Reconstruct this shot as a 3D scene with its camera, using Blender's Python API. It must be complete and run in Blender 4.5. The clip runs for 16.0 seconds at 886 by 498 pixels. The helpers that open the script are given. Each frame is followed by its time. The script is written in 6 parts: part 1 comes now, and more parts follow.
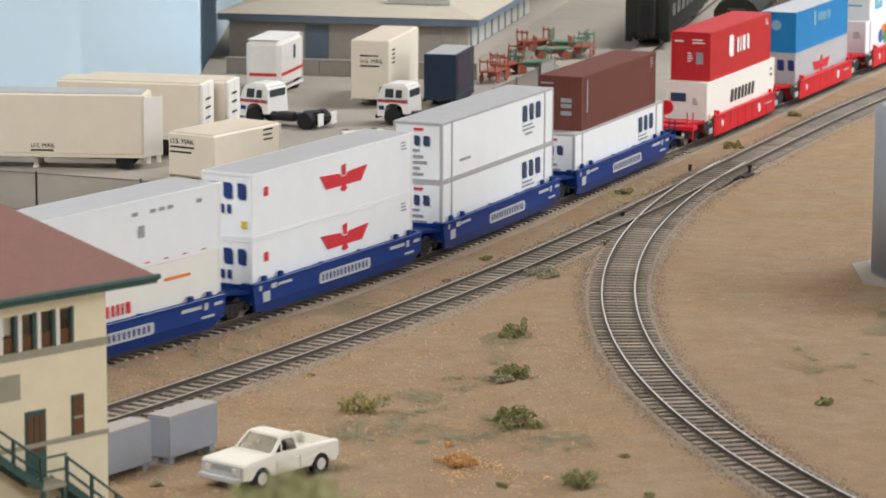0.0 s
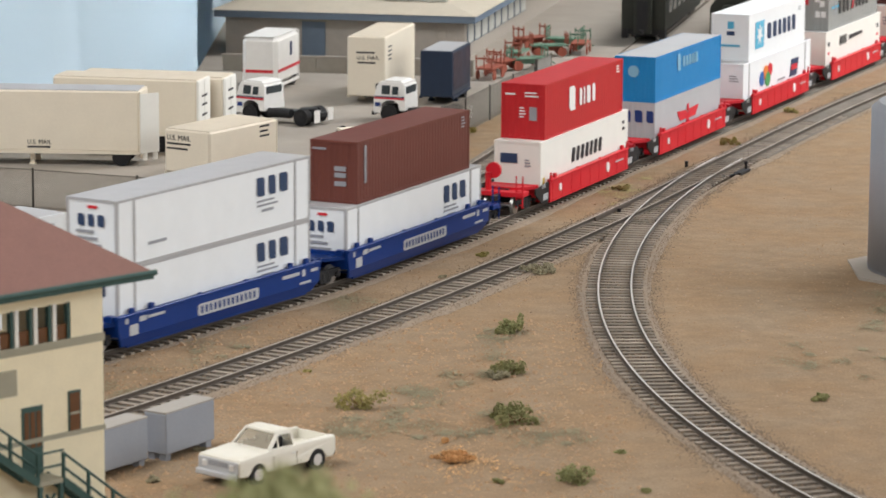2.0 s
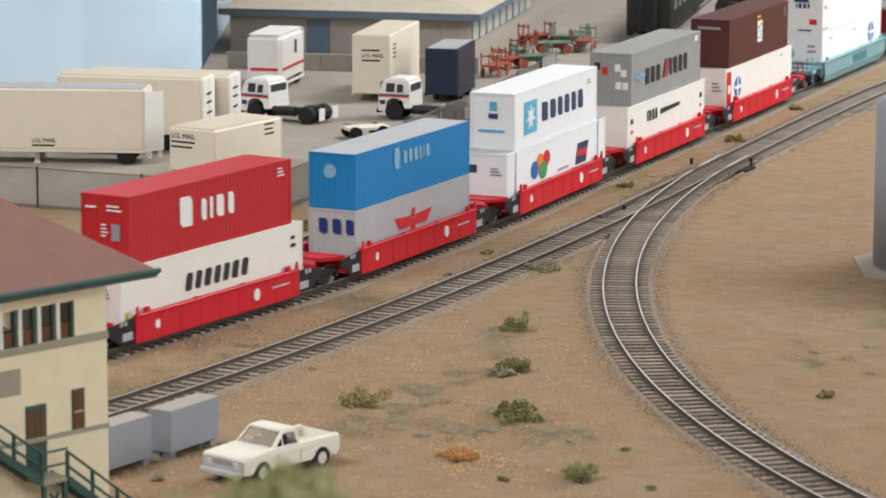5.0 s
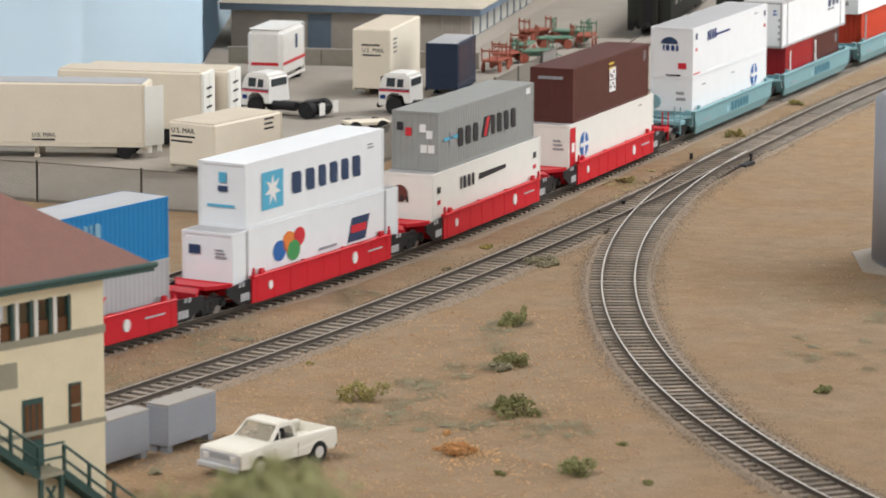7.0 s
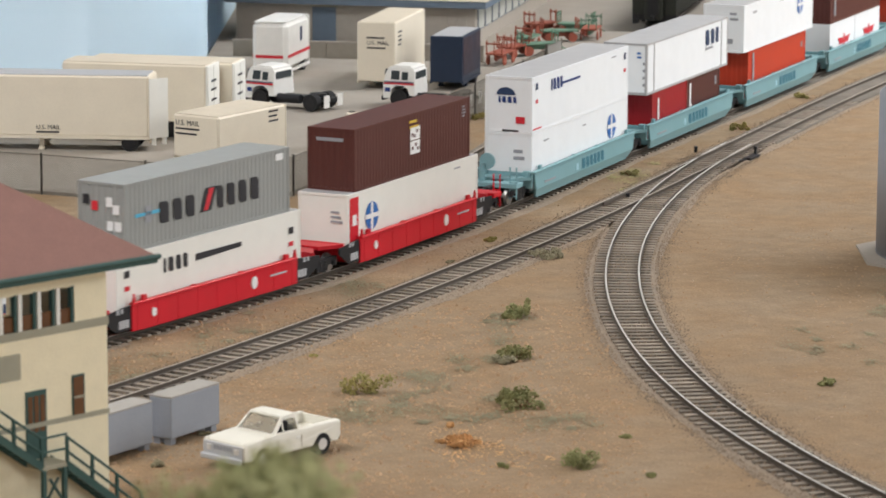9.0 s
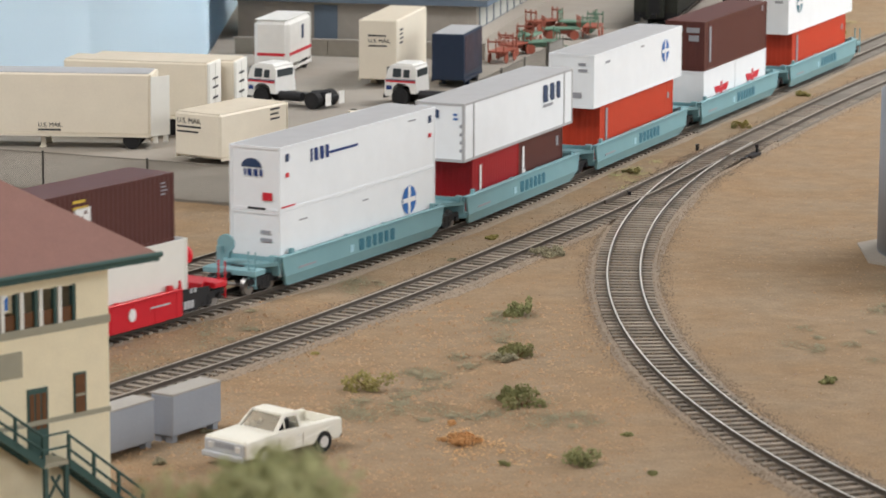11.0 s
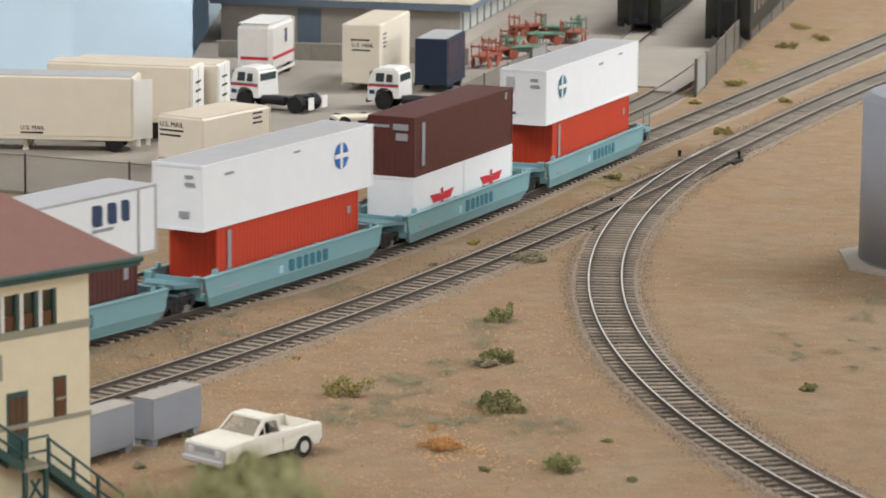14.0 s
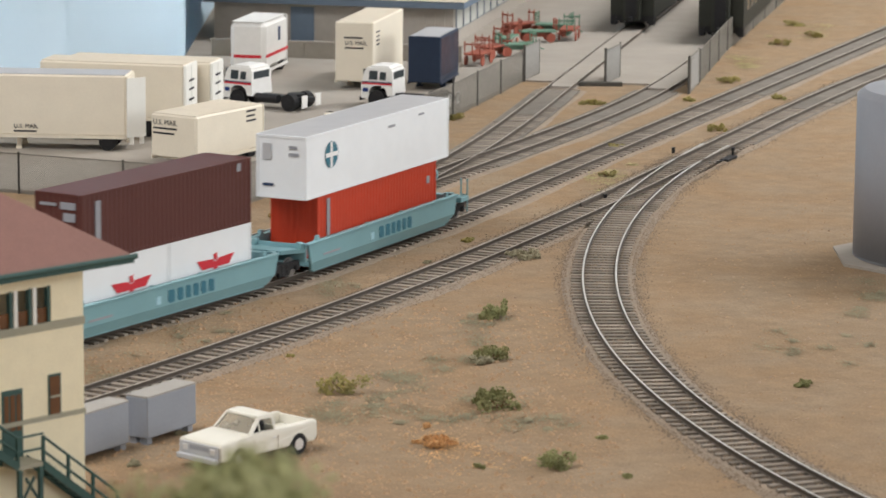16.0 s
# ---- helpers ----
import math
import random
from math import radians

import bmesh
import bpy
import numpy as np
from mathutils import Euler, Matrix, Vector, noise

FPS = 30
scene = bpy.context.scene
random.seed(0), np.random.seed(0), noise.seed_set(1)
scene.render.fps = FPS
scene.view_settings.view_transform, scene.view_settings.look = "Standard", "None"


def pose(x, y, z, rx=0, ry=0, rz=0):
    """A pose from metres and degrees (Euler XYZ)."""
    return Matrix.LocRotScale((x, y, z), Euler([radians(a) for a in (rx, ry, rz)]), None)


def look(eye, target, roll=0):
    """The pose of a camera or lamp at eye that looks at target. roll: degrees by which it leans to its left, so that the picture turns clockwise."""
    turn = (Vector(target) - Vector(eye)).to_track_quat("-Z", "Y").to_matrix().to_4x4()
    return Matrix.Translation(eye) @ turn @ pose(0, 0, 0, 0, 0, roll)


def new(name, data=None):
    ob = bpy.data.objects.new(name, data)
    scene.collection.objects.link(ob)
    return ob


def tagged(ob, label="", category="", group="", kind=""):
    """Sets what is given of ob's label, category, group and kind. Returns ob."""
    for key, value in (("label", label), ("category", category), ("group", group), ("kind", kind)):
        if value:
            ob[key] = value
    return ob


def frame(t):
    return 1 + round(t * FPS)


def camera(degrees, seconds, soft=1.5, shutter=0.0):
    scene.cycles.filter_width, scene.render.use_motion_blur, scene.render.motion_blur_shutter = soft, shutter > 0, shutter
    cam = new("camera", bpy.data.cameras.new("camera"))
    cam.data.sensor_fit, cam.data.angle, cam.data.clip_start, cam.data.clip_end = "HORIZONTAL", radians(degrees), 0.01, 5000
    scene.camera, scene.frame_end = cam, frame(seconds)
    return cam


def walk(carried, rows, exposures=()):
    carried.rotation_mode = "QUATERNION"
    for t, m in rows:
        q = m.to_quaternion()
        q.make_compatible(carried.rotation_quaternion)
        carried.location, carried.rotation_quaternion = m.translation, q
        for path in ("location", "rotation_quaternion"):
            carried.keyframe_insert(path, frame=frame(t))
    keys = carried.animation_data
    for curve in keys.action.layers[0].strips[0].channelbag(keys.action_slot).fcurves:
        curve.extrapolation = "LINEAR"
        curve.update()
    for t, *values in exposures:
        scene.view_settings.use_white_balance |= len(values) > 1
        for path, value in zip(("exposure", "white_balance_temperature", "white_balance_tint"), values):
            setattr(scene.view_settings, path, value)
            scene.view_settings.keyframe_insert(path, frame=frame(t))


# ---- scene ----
# A model railway layout in 1:87. Lengths below are in metres of the full-size
# original; S brings them to the true size of the model.
S = 1 / 87.1


def at(x, y, z=0.0, rz=0.0, rx=0.0, ry=0.0):
    return pose(x * S, y * S, z * S, rx, ry, rz)


# ---- camera ----
cam = camera(14.89, 16.0, soft=1.65, shutter=0.4)
EYES = [
    (0.0, -0.005, -0.017, 29.454, 0.092, -10.322, 0.269),
    (0.5, -0.187, -0.114, 29.505, 0.035, -10.346, 0.321),
    (1.0, -0.141, -0.094, 29.513, -0.045, -10.337, 0.397),
    (1.5, -0.000, -0.000, 29.440, -0.000, -10.335, 0.337),
    (2.0, -0.004, -0.081, 29.417, 0.031, -10.366, 0.267),
    (2.5, 0.046, -0.060, 29.422, 0.031, -10.371, 0.223),
    (3.0, 0.064, 0.066, 29.357, 0.048, -10.386, 0.210),
    (3.5, -0.026, 0.100, 29.396, 0.109, -10.395, 0.121),
    (6.0, 0.227, 0.032, 29.347, 0.194, -10.400, 0.166),
    (6.5, 0.297, -0.054, 29.371, 0.194, -10.453, 0.243),
    (7.0, 0.314, 0.011, 29.355, 0.209, -10.480, 0.189),
    (7.5, 0.343, -0.030, 29.336, 0.239, -10.514, 0.172),
    (8.0, 0.255, -0.000, 29.326, 0.270, -10.525, 0.171),
    (8.5, 0.331, -0.032, 29.361, 0.279, -10.554, 0.188),
    (9.0, 0.403, 0.012, 29.305, 0.310, -10.588, 0.226),
    (11.5, 0.394, -0.044, 29.333, 0.348, -10.627, 0.268),
    (12.0, 0.435, -0.161, 29.451, 0.290, -10.563, 0.546),
    (12.5, 0.567, -0.358, 29.519, 0.133, -10.522, 0.733),
    (13.0, 0.470, -0.157, 29.425, 0.052, -10.516, 0.719),
    (13.5, 0.476, -0.175, 29.439, 0.060, -10.532, 0.685),
    (14.0, 0.496, -0.076, 29.407, 0.055, -10.566, 0.575),
    (14.5, 0.487, -0.069, 29.390, 0.065, -10.575, 0.548),
    (15.0, 0.487, -0.012, 29.346, 0.030, -10.583, 0.463),
    (15.5, 0.433, -0.090, 29.416, -0.023, -10.604, 0.480),
    (16.0, 0.447, -0.001, 29.333, -0.065, -10.588, 0.460),
]
walk(cam, [(t, at(x, y, z, yaw, 90 + pitch) @ pose(0, 0, 0, 0, 0, roll))
           for t, x, y, z, yaw, pitch, roll in EYES])

cam.data.dof.use_dof = True
cam.data.dof.focus_distance, cam.data.dof.aperture_fstop = 1.85, 46

# ---- light: a room lit softly from above by unseen lamps, two added as fill ----
RAIL, GROUND = -0.15, -0.5          # heights of rail head and of the scenery
world = bpy.data.worlds.new("world")
scene.world = world
world.use_nodes = True
world.node_tree.nodes["Background"].inputs[0].default_value = (0.86, 0.92, 1.0, 1)
world.node_tree.nodes["Background"].inputs[1].default_value = 0.25


def area_lamp(name, eye, target, sx, sy, watts, colour):
    data = bpy.data.lights.new(name, "AREA")
    data.shape, data.size, data.size_y = "RECTANGLE", sx, sy
    data.energy, data.color = watts, colour
    ob = new(name, data)
    ob.matrix_basis = look(eye, target)
    return ob


area_lamp("unseen_ceiling_light", (1.35, 2.75, 1.36), (1.35, 2.75, 0), 1.5, 0.5, 51, (0.99, 0.99, 1.0))
# fill lamp, added to brighten the painted backdrop
area_lamp("unseen_ceiling_light", (-1.3, 1.2, 1.36), (-1.3, 1.2, 0), 1.8, 0.5, 35, (0.99, 0.99, 1.0))
# fill lamp above the aisle behind the camera, added for the tower face
area_lamp("unseen_ceiling_light", (1.2, -1.2, 1.36), (1.2, -1.2, 0), 1.8, 0.5, 42, (0.99, 0.99, 1.0))
# unseen lamp at the right, added to brighten the container sides
area_lamp("unseen_side_light", (3.2, 1.5, 0.72), (0, 2.1, 0.0), 1.3, 0.9, 44, (0.91, 0.96, 1.0))
scene.view_settings.exposure = -0.115

# ---- materials ----
def material(name, colour, rough=0.6, vary=0.08, grain=0.0, scale=2.0, bump=0.0, bump_scale=12.0, metal=0.0,
             second=None, amount=0.5, coat=0.0, random_piece=0.0, gloss=0.28):
    """Paint or earth with variation at two scales. Scales are per metre of the original."""
    m = bpy.data.materials.new(name)
    m.use_nodes = True
    t = m.node_tree
    b = t.nodes["Principled BSDF"]
    b.inputs["Roughness"].default_value, b.inputs["Metallic"].default_value = rough, metal
    b.inputs["Coat Weight"].default_value = coat
    b.inputs["Specular IOR Level"].default_value = gloss
    co = t.nodes.new("ShaderNodeTexCoord")
    mp = t.nodes.new("ShaderNodeMapping")
    mp.inputs["Scale"].default_value = (1 / S,) * 3
    t.links.new(co.outputs["Object"], mp.inputs["Vector"])

    def noise_node(sc, detail):
        n = t.nodes.new("ShaderNodeTexNoise")
        n.inputs["Scale"].default_value, n.inputs["Detail"].default_value = sc, detail
        t.links.new(mp.outputs[0], n.inputs["Vector"])
        return n

    def mix(kind, fac, a, b2):
        n = t.nodes.new("ShaderNodeMix")
        n.data_type, n.blend_type = "RGBA", kind
        for sock, v in ((n.inputs[0], fac), (n.inputs[6], a), (n.inputs[7], b2)):
            if hasattr(v, "is_linked"):
                t.links.new(v, sock)
            else:
                sock.default_value = v
        return n.outputs[2]

    base = (*colour, 1)
    big = noise_node(scale * 0.22, 5)
    if second:
        ramp = t.nodes.new("ShaderNodeValToRGB")
        ramp.color_ramp.elements[0].position, ramp.color_ramp.elements[1].position = 0.5 - amount * 0.4, 0.5 + amount * 0.4
        t.links.new(big.outputs["Fac"], ramp.inputs[0])
        base = mix("MIX", ramp.outputs[0], base, (*second, 1))
    mid = noise_node(scale, 4)
    rng = t.nodes.new("ShaderNodeMapRange")
    rng.inputs["To Min"].default_value, rng.inputs["To Max"].default_value = 1 - vary * 1.6, 1 + vary * 1.6
    t.links.new(mid.outputs["Fac"], rng.inputs["Value"])
    val = rng.outputs[0]
    if grain:
        fine = noise_node(scale * 9, 2)
        r2 = t.nodes.new("ShaderNodeMapRange")
        r2.inputs["To Min"].default_value, r2.inputs["To Max"].default_value = 1 - grain * 2, 1 + grain * 2
        t.links.new(fine.outputs["Fac"], r2.inputs["Value"])
        mul = t.nodes.new("ShaderNodeMath")
        mul.operation = "MULTIPLY"
        t.links.new(val, mul.inputs[0])
        t.links.new(r2.outputs[0], mul.inputs[1])
        val = mul.outputs[0]
    if random_piece:
        info = t.nodes.new("ShaderNodeObjectInfo")
        r3 = t.nodes.new("ShaderNodeMapRange")
        r3.inputs["To Min"].default_value, r3.inputs["To Max"].default_value = 1 - random_piece, 1 + random_piece
        t.links.new(info.outputs["Random"], r3.inputs["Value"])
        mul = t.nodes.new("ShaderNodeMath")
        mul.operation = "MULTIPLY"
        t.links.new(val, mul.inputs[0])
        t.links.new(r3.outputs[0], mul.inputs[1])
        val = mul.outputs[0]
    vec = t.nodes.new("ShaderNodeCombineColor")
    for k in range(3):
        t.links.new(val, vec.inputs[k])
    out = mix("MULTIPLY", 1.0, base, vec.outputs[0])
    t.links.new(out, b.inputs["Base Color"])
    if bump:
        n = noise_node(bump_scale, 4)
        bp = t.nodes.new("ShaderNodeBump")
        bp.inputs["Strength"].default_value, bp.inputs["Distance"].default_value = bump, 0.06 * S
        t.links.new(n.outputs["Fac"], bp.inputs["Height"])
        t.links.new(bp.outputs[0], b.inputs["Normal"])
    return m


M = {}
M["white"] = material("white_paint", (0.80, 0.83, 0.855), 0.45, 0.03, 0.01, 1.2)
M["cream"] = material("cream_white_paint", (0.80, 0.79, 0.74), 0.5, 0.03, 0.01, 1.2)
M["roof_grey"] = material("galvanised_grey", (0.42, 0.42, 0.43), 0.45, 0.06, 0.02, 1.0)
M["brown"] = material("oxide_brown_paint", (0.145, 0.045, 0.034), 0.5, 0.07, 0.02, 1.0)
M["maroon"] = material("dark_maroon_paint", (0.095, 0.031, 0.026), 0.45, 0.07, 0.02, 1.0)
M["red"] = material("bright_red_paint", (0.49, 0.022, 0.028), 0.42, 0.05, 0.01, 1.0)
M["orange_red"] = material("orange_red_paint", (0.52, 0.052, 0.022), 0.45, 0.06, 0.01, 1.0)
M["deep_red"] = material("deep_red_paint", (0.33, 0.014, 0.020), 0.42, 0.06, 0.01, 1.0)
M["sky_blue"] = material("sky_blue_paint", (0.012, 0.215, 0.52), 0.42, 0.05, 0.01, 1.0)
M["box_grey"] = material("container_grey_paint", (0.30, 0.31, 0.30), 0.5, 0.05, 0.02, 1.0)
M["pale_grey"] = material("pale_grey_paint", (0.46, 0.47, 0.49), 0.5, 0.05, 0.01, 1.0)
M["navy_car"] = material("royal_blue_paint", (0.004, 0.034, 0.19), 0.38, 0.06, 0.01, 1.0)
M["red_car"] = material("signal_red_paint", (0.60, 0.017, 0.030), 0.38, 0.05, 0.01, 1.0)
M["teal_car"] = material("pale_teal_paint", (0.20, 0.365, 0.40), 0.45, 0.05, 0.02, 1.0)
M["black"] = material("black_plastic", (0.018, 0.018, 0.02), 0.5, 0.2, 0.05, 2.0)
M["ink_blue"] = material("dark_blue_ink", (0.015, 0.04, 0.17), 0.5, 0.04)
M["ink_slate"] = material("slate_blue_ink", (0.03, 0.055, 0.12), 0.5, 0.05)
M["ink_black"] = material("black_ink", (0.03, 0.03, 0.035), 0.5, 0.05)
M["ink_red"] = material("red_ink", (0.6, 0.03, 0.045), 0.5, 0.04)
M["ink_white"] = material("white_ink", (0.8, 0.8, 0.8), 0.5, 0.03)
M["ink_grey"] = material("grey_ink", (0.30, 0.31, 0.34), 0.5, 0.05)
M["ink_azure"] = material("azure_ink", (0.10, 0.42, 0.62), 0.5, 0.04)
M["ink_pale"] = material("pale_blue_ink", (0.22, 0.44, 0.60), 0.5, 0.04)
M["ink_sfblue"] = material("clear_blue_ink", (0.03, 0.14, 0.42), 0.5, 0.04)
M["ink_ice"] = material("ice_blue_ink", (0.36, 0.58, 0.66), 0.5, 0.04)
M["ink_teal"] = material("teal_ink", (0.04, 0.16, 0.22), 0.5, 0.04)
M["ink_orange"] = material("orange_ink", (0.75, 0.22, 0.05), 0.5, 0.04)
M["ink_green"] = material("green_ink", (0.06, 0.30, 0.10), 0.5, 0.04)
M["ink_yellow"] = material("yellow_ink", (0.65, 0.45, 0.06), 0.5, 0.04)
M["steel"] = material("wheel_steel", (0.35, 0.34, 0.33), 0.35, 0.1, 0.03, 3.0, metal=0.8)
M["rail_side"] = material("weathered_rail", (0.085, 0.068, 0.054), 0.6, 0.15, 0.05, 2.0)
M["rail_head"] = material("polished_rail_head", (0.66, 0.64, 0.60), 0.32, 0.10, 0.03, 1.0, metal=0.3)
M["rail_dull"] = material("dull_rail_head", (0.36, 0.32, 0.275), 0.45, 0.12, 0.03, 1.0, metal=0.15)
M["tie"] = material("weathered_tie", (0.245, 0.208, 0.17), 0.85, 0.22, 0.1, 1.5, random_piece=0.3)
# painted dark for the shade between ties that stand too low to cast it
M["gap"] = material("shaded_track_bed", (0.06, 0.051, 0.042), 0.95, 0.2, 0.2, 1.6)
M["ballast"] = material("grey_ballast", (0.285, 0.22, 0.16), 0.95, 0.12, 0.22, 1.6, 0.7, 9.0, second=(0.245, 0.2, 0.155), amount=0.6)
M["dirt"] = material("tan_desert_dirt", (0.266, 0.1765, 0.099), 0.95, 0.17, 0.15, 1.1, 0.9, 6.0, second=(0.27, 0.197, 0.126), amount=0.4)
M["dust"] = material("grey_track_dust", (0.20, 0.178, 0.15), 0.95, 0.2, 0.14, 0.9, 0.4, 7.0, second=(0.15, 0.135, 0.115), amount=0.5)
M["concrete"] = material("yard_concrete", (0.36, 0.325, 0.28), 0.9, 0.08, 0.03, 0.5, 0.15, 5.0, second=(0.30, 0.27, 0.235), amount=0.7)
M["chrome"] = material("chrome", (0.75, 0.75, 0.75), 0.35, 0.03, metal=0.45)
M["rubber"] = material("tyre_rubber", (0.02, 0.02, 0.021), 0.75, 0.15, 0.05)
M["glass"] = material("dark_glass", (0.05, 0.06, 0.065), 0.12, 0.05)


# ---- mesh helpers ----
def box(bm, x0, x1, y0, y1, z0, z1, bevel=0.0):
    v = [bm.verts.new((x, y, z)) for x in (x0, x1) for y in (y0, y1) for z in (z0, z1)]
    fs = [bm.faces.new([v[i] for i in f]) for f in
          ((0, 1, 3, 2), (4, 6, 7, 5), (0, 4, 5, 1), (2, 3, 7, 6), (0, 2, 6, 4), (1, 5, 7, 3))]
    if bevel:
        es = list({e for f in fs for e in f.edges})
        bmesh.ops.bevel(bm, geom=es, offset=bevel, segments=1, affect="EDGES", profile=0.5)
    return bm


def cylinder(bm, p, q, r, n=10, r2=None):
    p, q = Vector(p), Vector(q)
    d = (q - p).normalized()
    a = d.orthogonal().normalized()
    b = d.cross(a)
    r2 = r if r2 is None else r2
    ring = [[bm.verts.new(c + (a * math.cos(2 * math.pi * k / n) + b * math.sin(2 * math.pi * k / n)) * rr) for k in range(n)]
            for c, rr in ((p, r), (q, r2))]
    for k in range(n):
        bm.faces.new((ring[0][k], ring[0][(k + 1) % n], ring[1][(k + 1) % n], ring[1][k]))
    bm.faces.new(ring[0][::-1])
    bm.faces.new(ring[1])
    return bm


def prism(bm, outline, axis, a, b):
    """An outline of (u, v) pushed along an axis: x keeps (y, z), y keeps (x, z), z keeps (x, y)."""
    def place(u, v, w):
        return {"x": (w, u, v), "y": (u, w, v), "z": (u, v, w)}[axis]
    lo = [bm.verts.new(place(u, v, a)) for u, v in outline]
    hi = [bm.verts.new(place(u, v, b)) for u, v in outline]
    n = len(outline)
    for k in range(n):
        bm.faces.new((lo[k], lo[(k + 1) % n], hi[(k + 1) % n], hi[k]))
    bm.faces.new(lo[::-1])
    bm.faces.new(hi)
    return bm


def mesh_of(name, bm, mat):
    bmesh.ops.recalc_face_normals(bm, faces=bm.faces)
    bmesh.ops.scale(bm, vec=(S, S, S), verts=bm.verts)
    me = bpy.data.meshes.new(name)
    bm.to_mesh(me)
    bm.free()
    for m in (mat if isinstance(mat, (list, tuple)) else [mat]):
        me.materials.append(m)
    return me


def part(name, bm, mat, parent=None, label=""):
    ob = new(name, mesh_of(name, bm, mat))
    ob.parent = parent
    return tagged(ob, label)


def thing(name, m, label, category, group="", kind=""):
    ob = new(name)
    ob.empty_display_size = 0.01
    ob.matrix_basis = m
    return tagged(ob, label, category, group, kind)


def B():
    return bmesh.new()


# ---- tracks: straight at the far end, a wide curve at the near end ----
class Line:
    """A straight of that heading through an anchor, that becomes an arc below s0 (centre on its left)."""

    def __init__(self, x, y, degrees, s0, radius, lo, hi):
        self.h, self.s0, self.r, self.lo, self.hi = radians(degrees), s0, radius, lo, hi
        self.a = Vector((x, y))
        u = Vector((math.cos(self.h), math.sin(self.h)))
        self.c = self.a + u * s0 + Vector((-u.y, u.x)) * radius

    def __call__(self, s, off=0.0):
        if s >= self.s0:
            u = Vector((math.cos(self.h), math.sin(self.h)))
            return self.a + u * s + Vector((u.y, -u.x)) * off, self.h
        h = self.h - (self.s0 - s) / self.r
        u = Vector((math.cos(h), math.sin(h)))
        return self.c + Vector((u.y, -u.x)) * (self.r + off), h


class Curve:
    """A cubic from one place and heading to another."""

    def __init__(self, p, hp, q, hq):
        d = (Vector(q) - Vector(p)).length
        up, uq = (Vector((math.cos(radians(h)), math.sin(radians(h)))) for h in (hp, hq))
        self.k = [Vector(p), Vector(p) + up * d / 3, Vector(q) - uq * d / 3, Vector(q)]
        self.lo, self.hi = 0.0, d

    def __call__(self, s, off=0.0):
        t = s / self.hi
        a, b, c, e = self.k
        pt = a * (1 - t) ** 3 + b * 3 * t * (1 - t) ** 2 + c * 3 * t * t * (1 - t) + e * t ** 3
        d = ((b - a) * (1 - t) ** 2 + (c - b) * 2 * t * (1 - t) + (e - c) * t * t).normalized()
        return pt + Vector((d.y, -d.x)) * off, math.atan2(d.y, d.x)


class Bend:
    """A track through an anchor whose curvature (in 1/100 m) changes evenly with s between two ends."""

    def __init__(self, x, y, degrees, bends, first, final, lo, hi):
        self.lo, self.hi, self.step = lo, hi, 0.5
        self.rows = {0: (x, y, radians(degrees))}
        for sign in (1, -1):
            px, py, h = self.rows[0]
            for k in range(int((hi if sign > 0 else -lo) / self.step) + 2):
                s = min(final, max(first, sign * (k + 0.5) * self.step)) / 50
                turn = sum(c * s ** i for i, c in enumerate(bends)) / 100 * sign * self.step
                px, py = px + math.cos(h + turn / 2) * sign * self.step, py + math.sin(h + turn / 2) * sign * self.step
                h += turn
                self.rows[sign * (k + 1)] = (px, py, h)

    def __call__(self, s, off=0.0):
        k = math.floor(s / self.step)
        f = s / self.step - k
        x, y, h = (a * (1 - f) + b * f for a, b in zip(self.rows[k], self.rows[k + 1]))
        return Vector((x + math.sin(h) * off, y - math.cos(h) * off)), h


MAIN = Line(4.77, 176.7, 67.765, -6.62, 198.4, -262, 205)
SIDING = Bend(5.92, 165.0, 66.86, (0.2167, -0.3130, -0.1272), -45, 54, -150, 130)
BRANCH = Bend(7.695, 150.0, 88.41, (-0.9406, 0.3742, -0.0416), -50, 45, -130, 42)
YARD_A = Curve((-3.2, 171.5), 68.5, (8.1, 215.0), 78.5)
YARD_A2 = Curve((8.1, 215.0), 78.5, (25.0, 297.0), 78.5)
YARD_B = Curve((-3.2, 171.5), 67.765, (14.3, 214.5), 73.5)
YARD_B2 = Curve((14.3, 214.5), 73.5, (29.5, 290.0), 79.0)
YARD_LEAD = Line(-3.2, 171.5, 67.765, 0, 190.0, -120, 0)


def sweep(bm, line, lo, hi, profile, step=1.5):
    """A closed profile of (offset, height) along a line."""
    n = max(2, int((hi - lo) / step))
    rows = []
    for k in range(n + 1):
        s = lo + (hi - lo) * k / n
        row = []
        for o, z in profile:
            p, _ = line(s, o)
            row.append(bm.verts.new((p.x, p.y, z)))
        rows.append(row)
    for a, b in zip(rows, rows[1:]):
        for k in range(len(profile)):
            j = (k + 1) % len(profile)
            bm.faces.new((a[k], a[j], b[j], b[k]))
    bm.faces.new(rows[0][::-1])
    bm.faces.new(rows[-1])


TIE_MESH = mesh_of("tie", box(B(), -0.14, 0.14, -1.3, 1.3, -0.2, 0.0, 0.02), M["tie"])


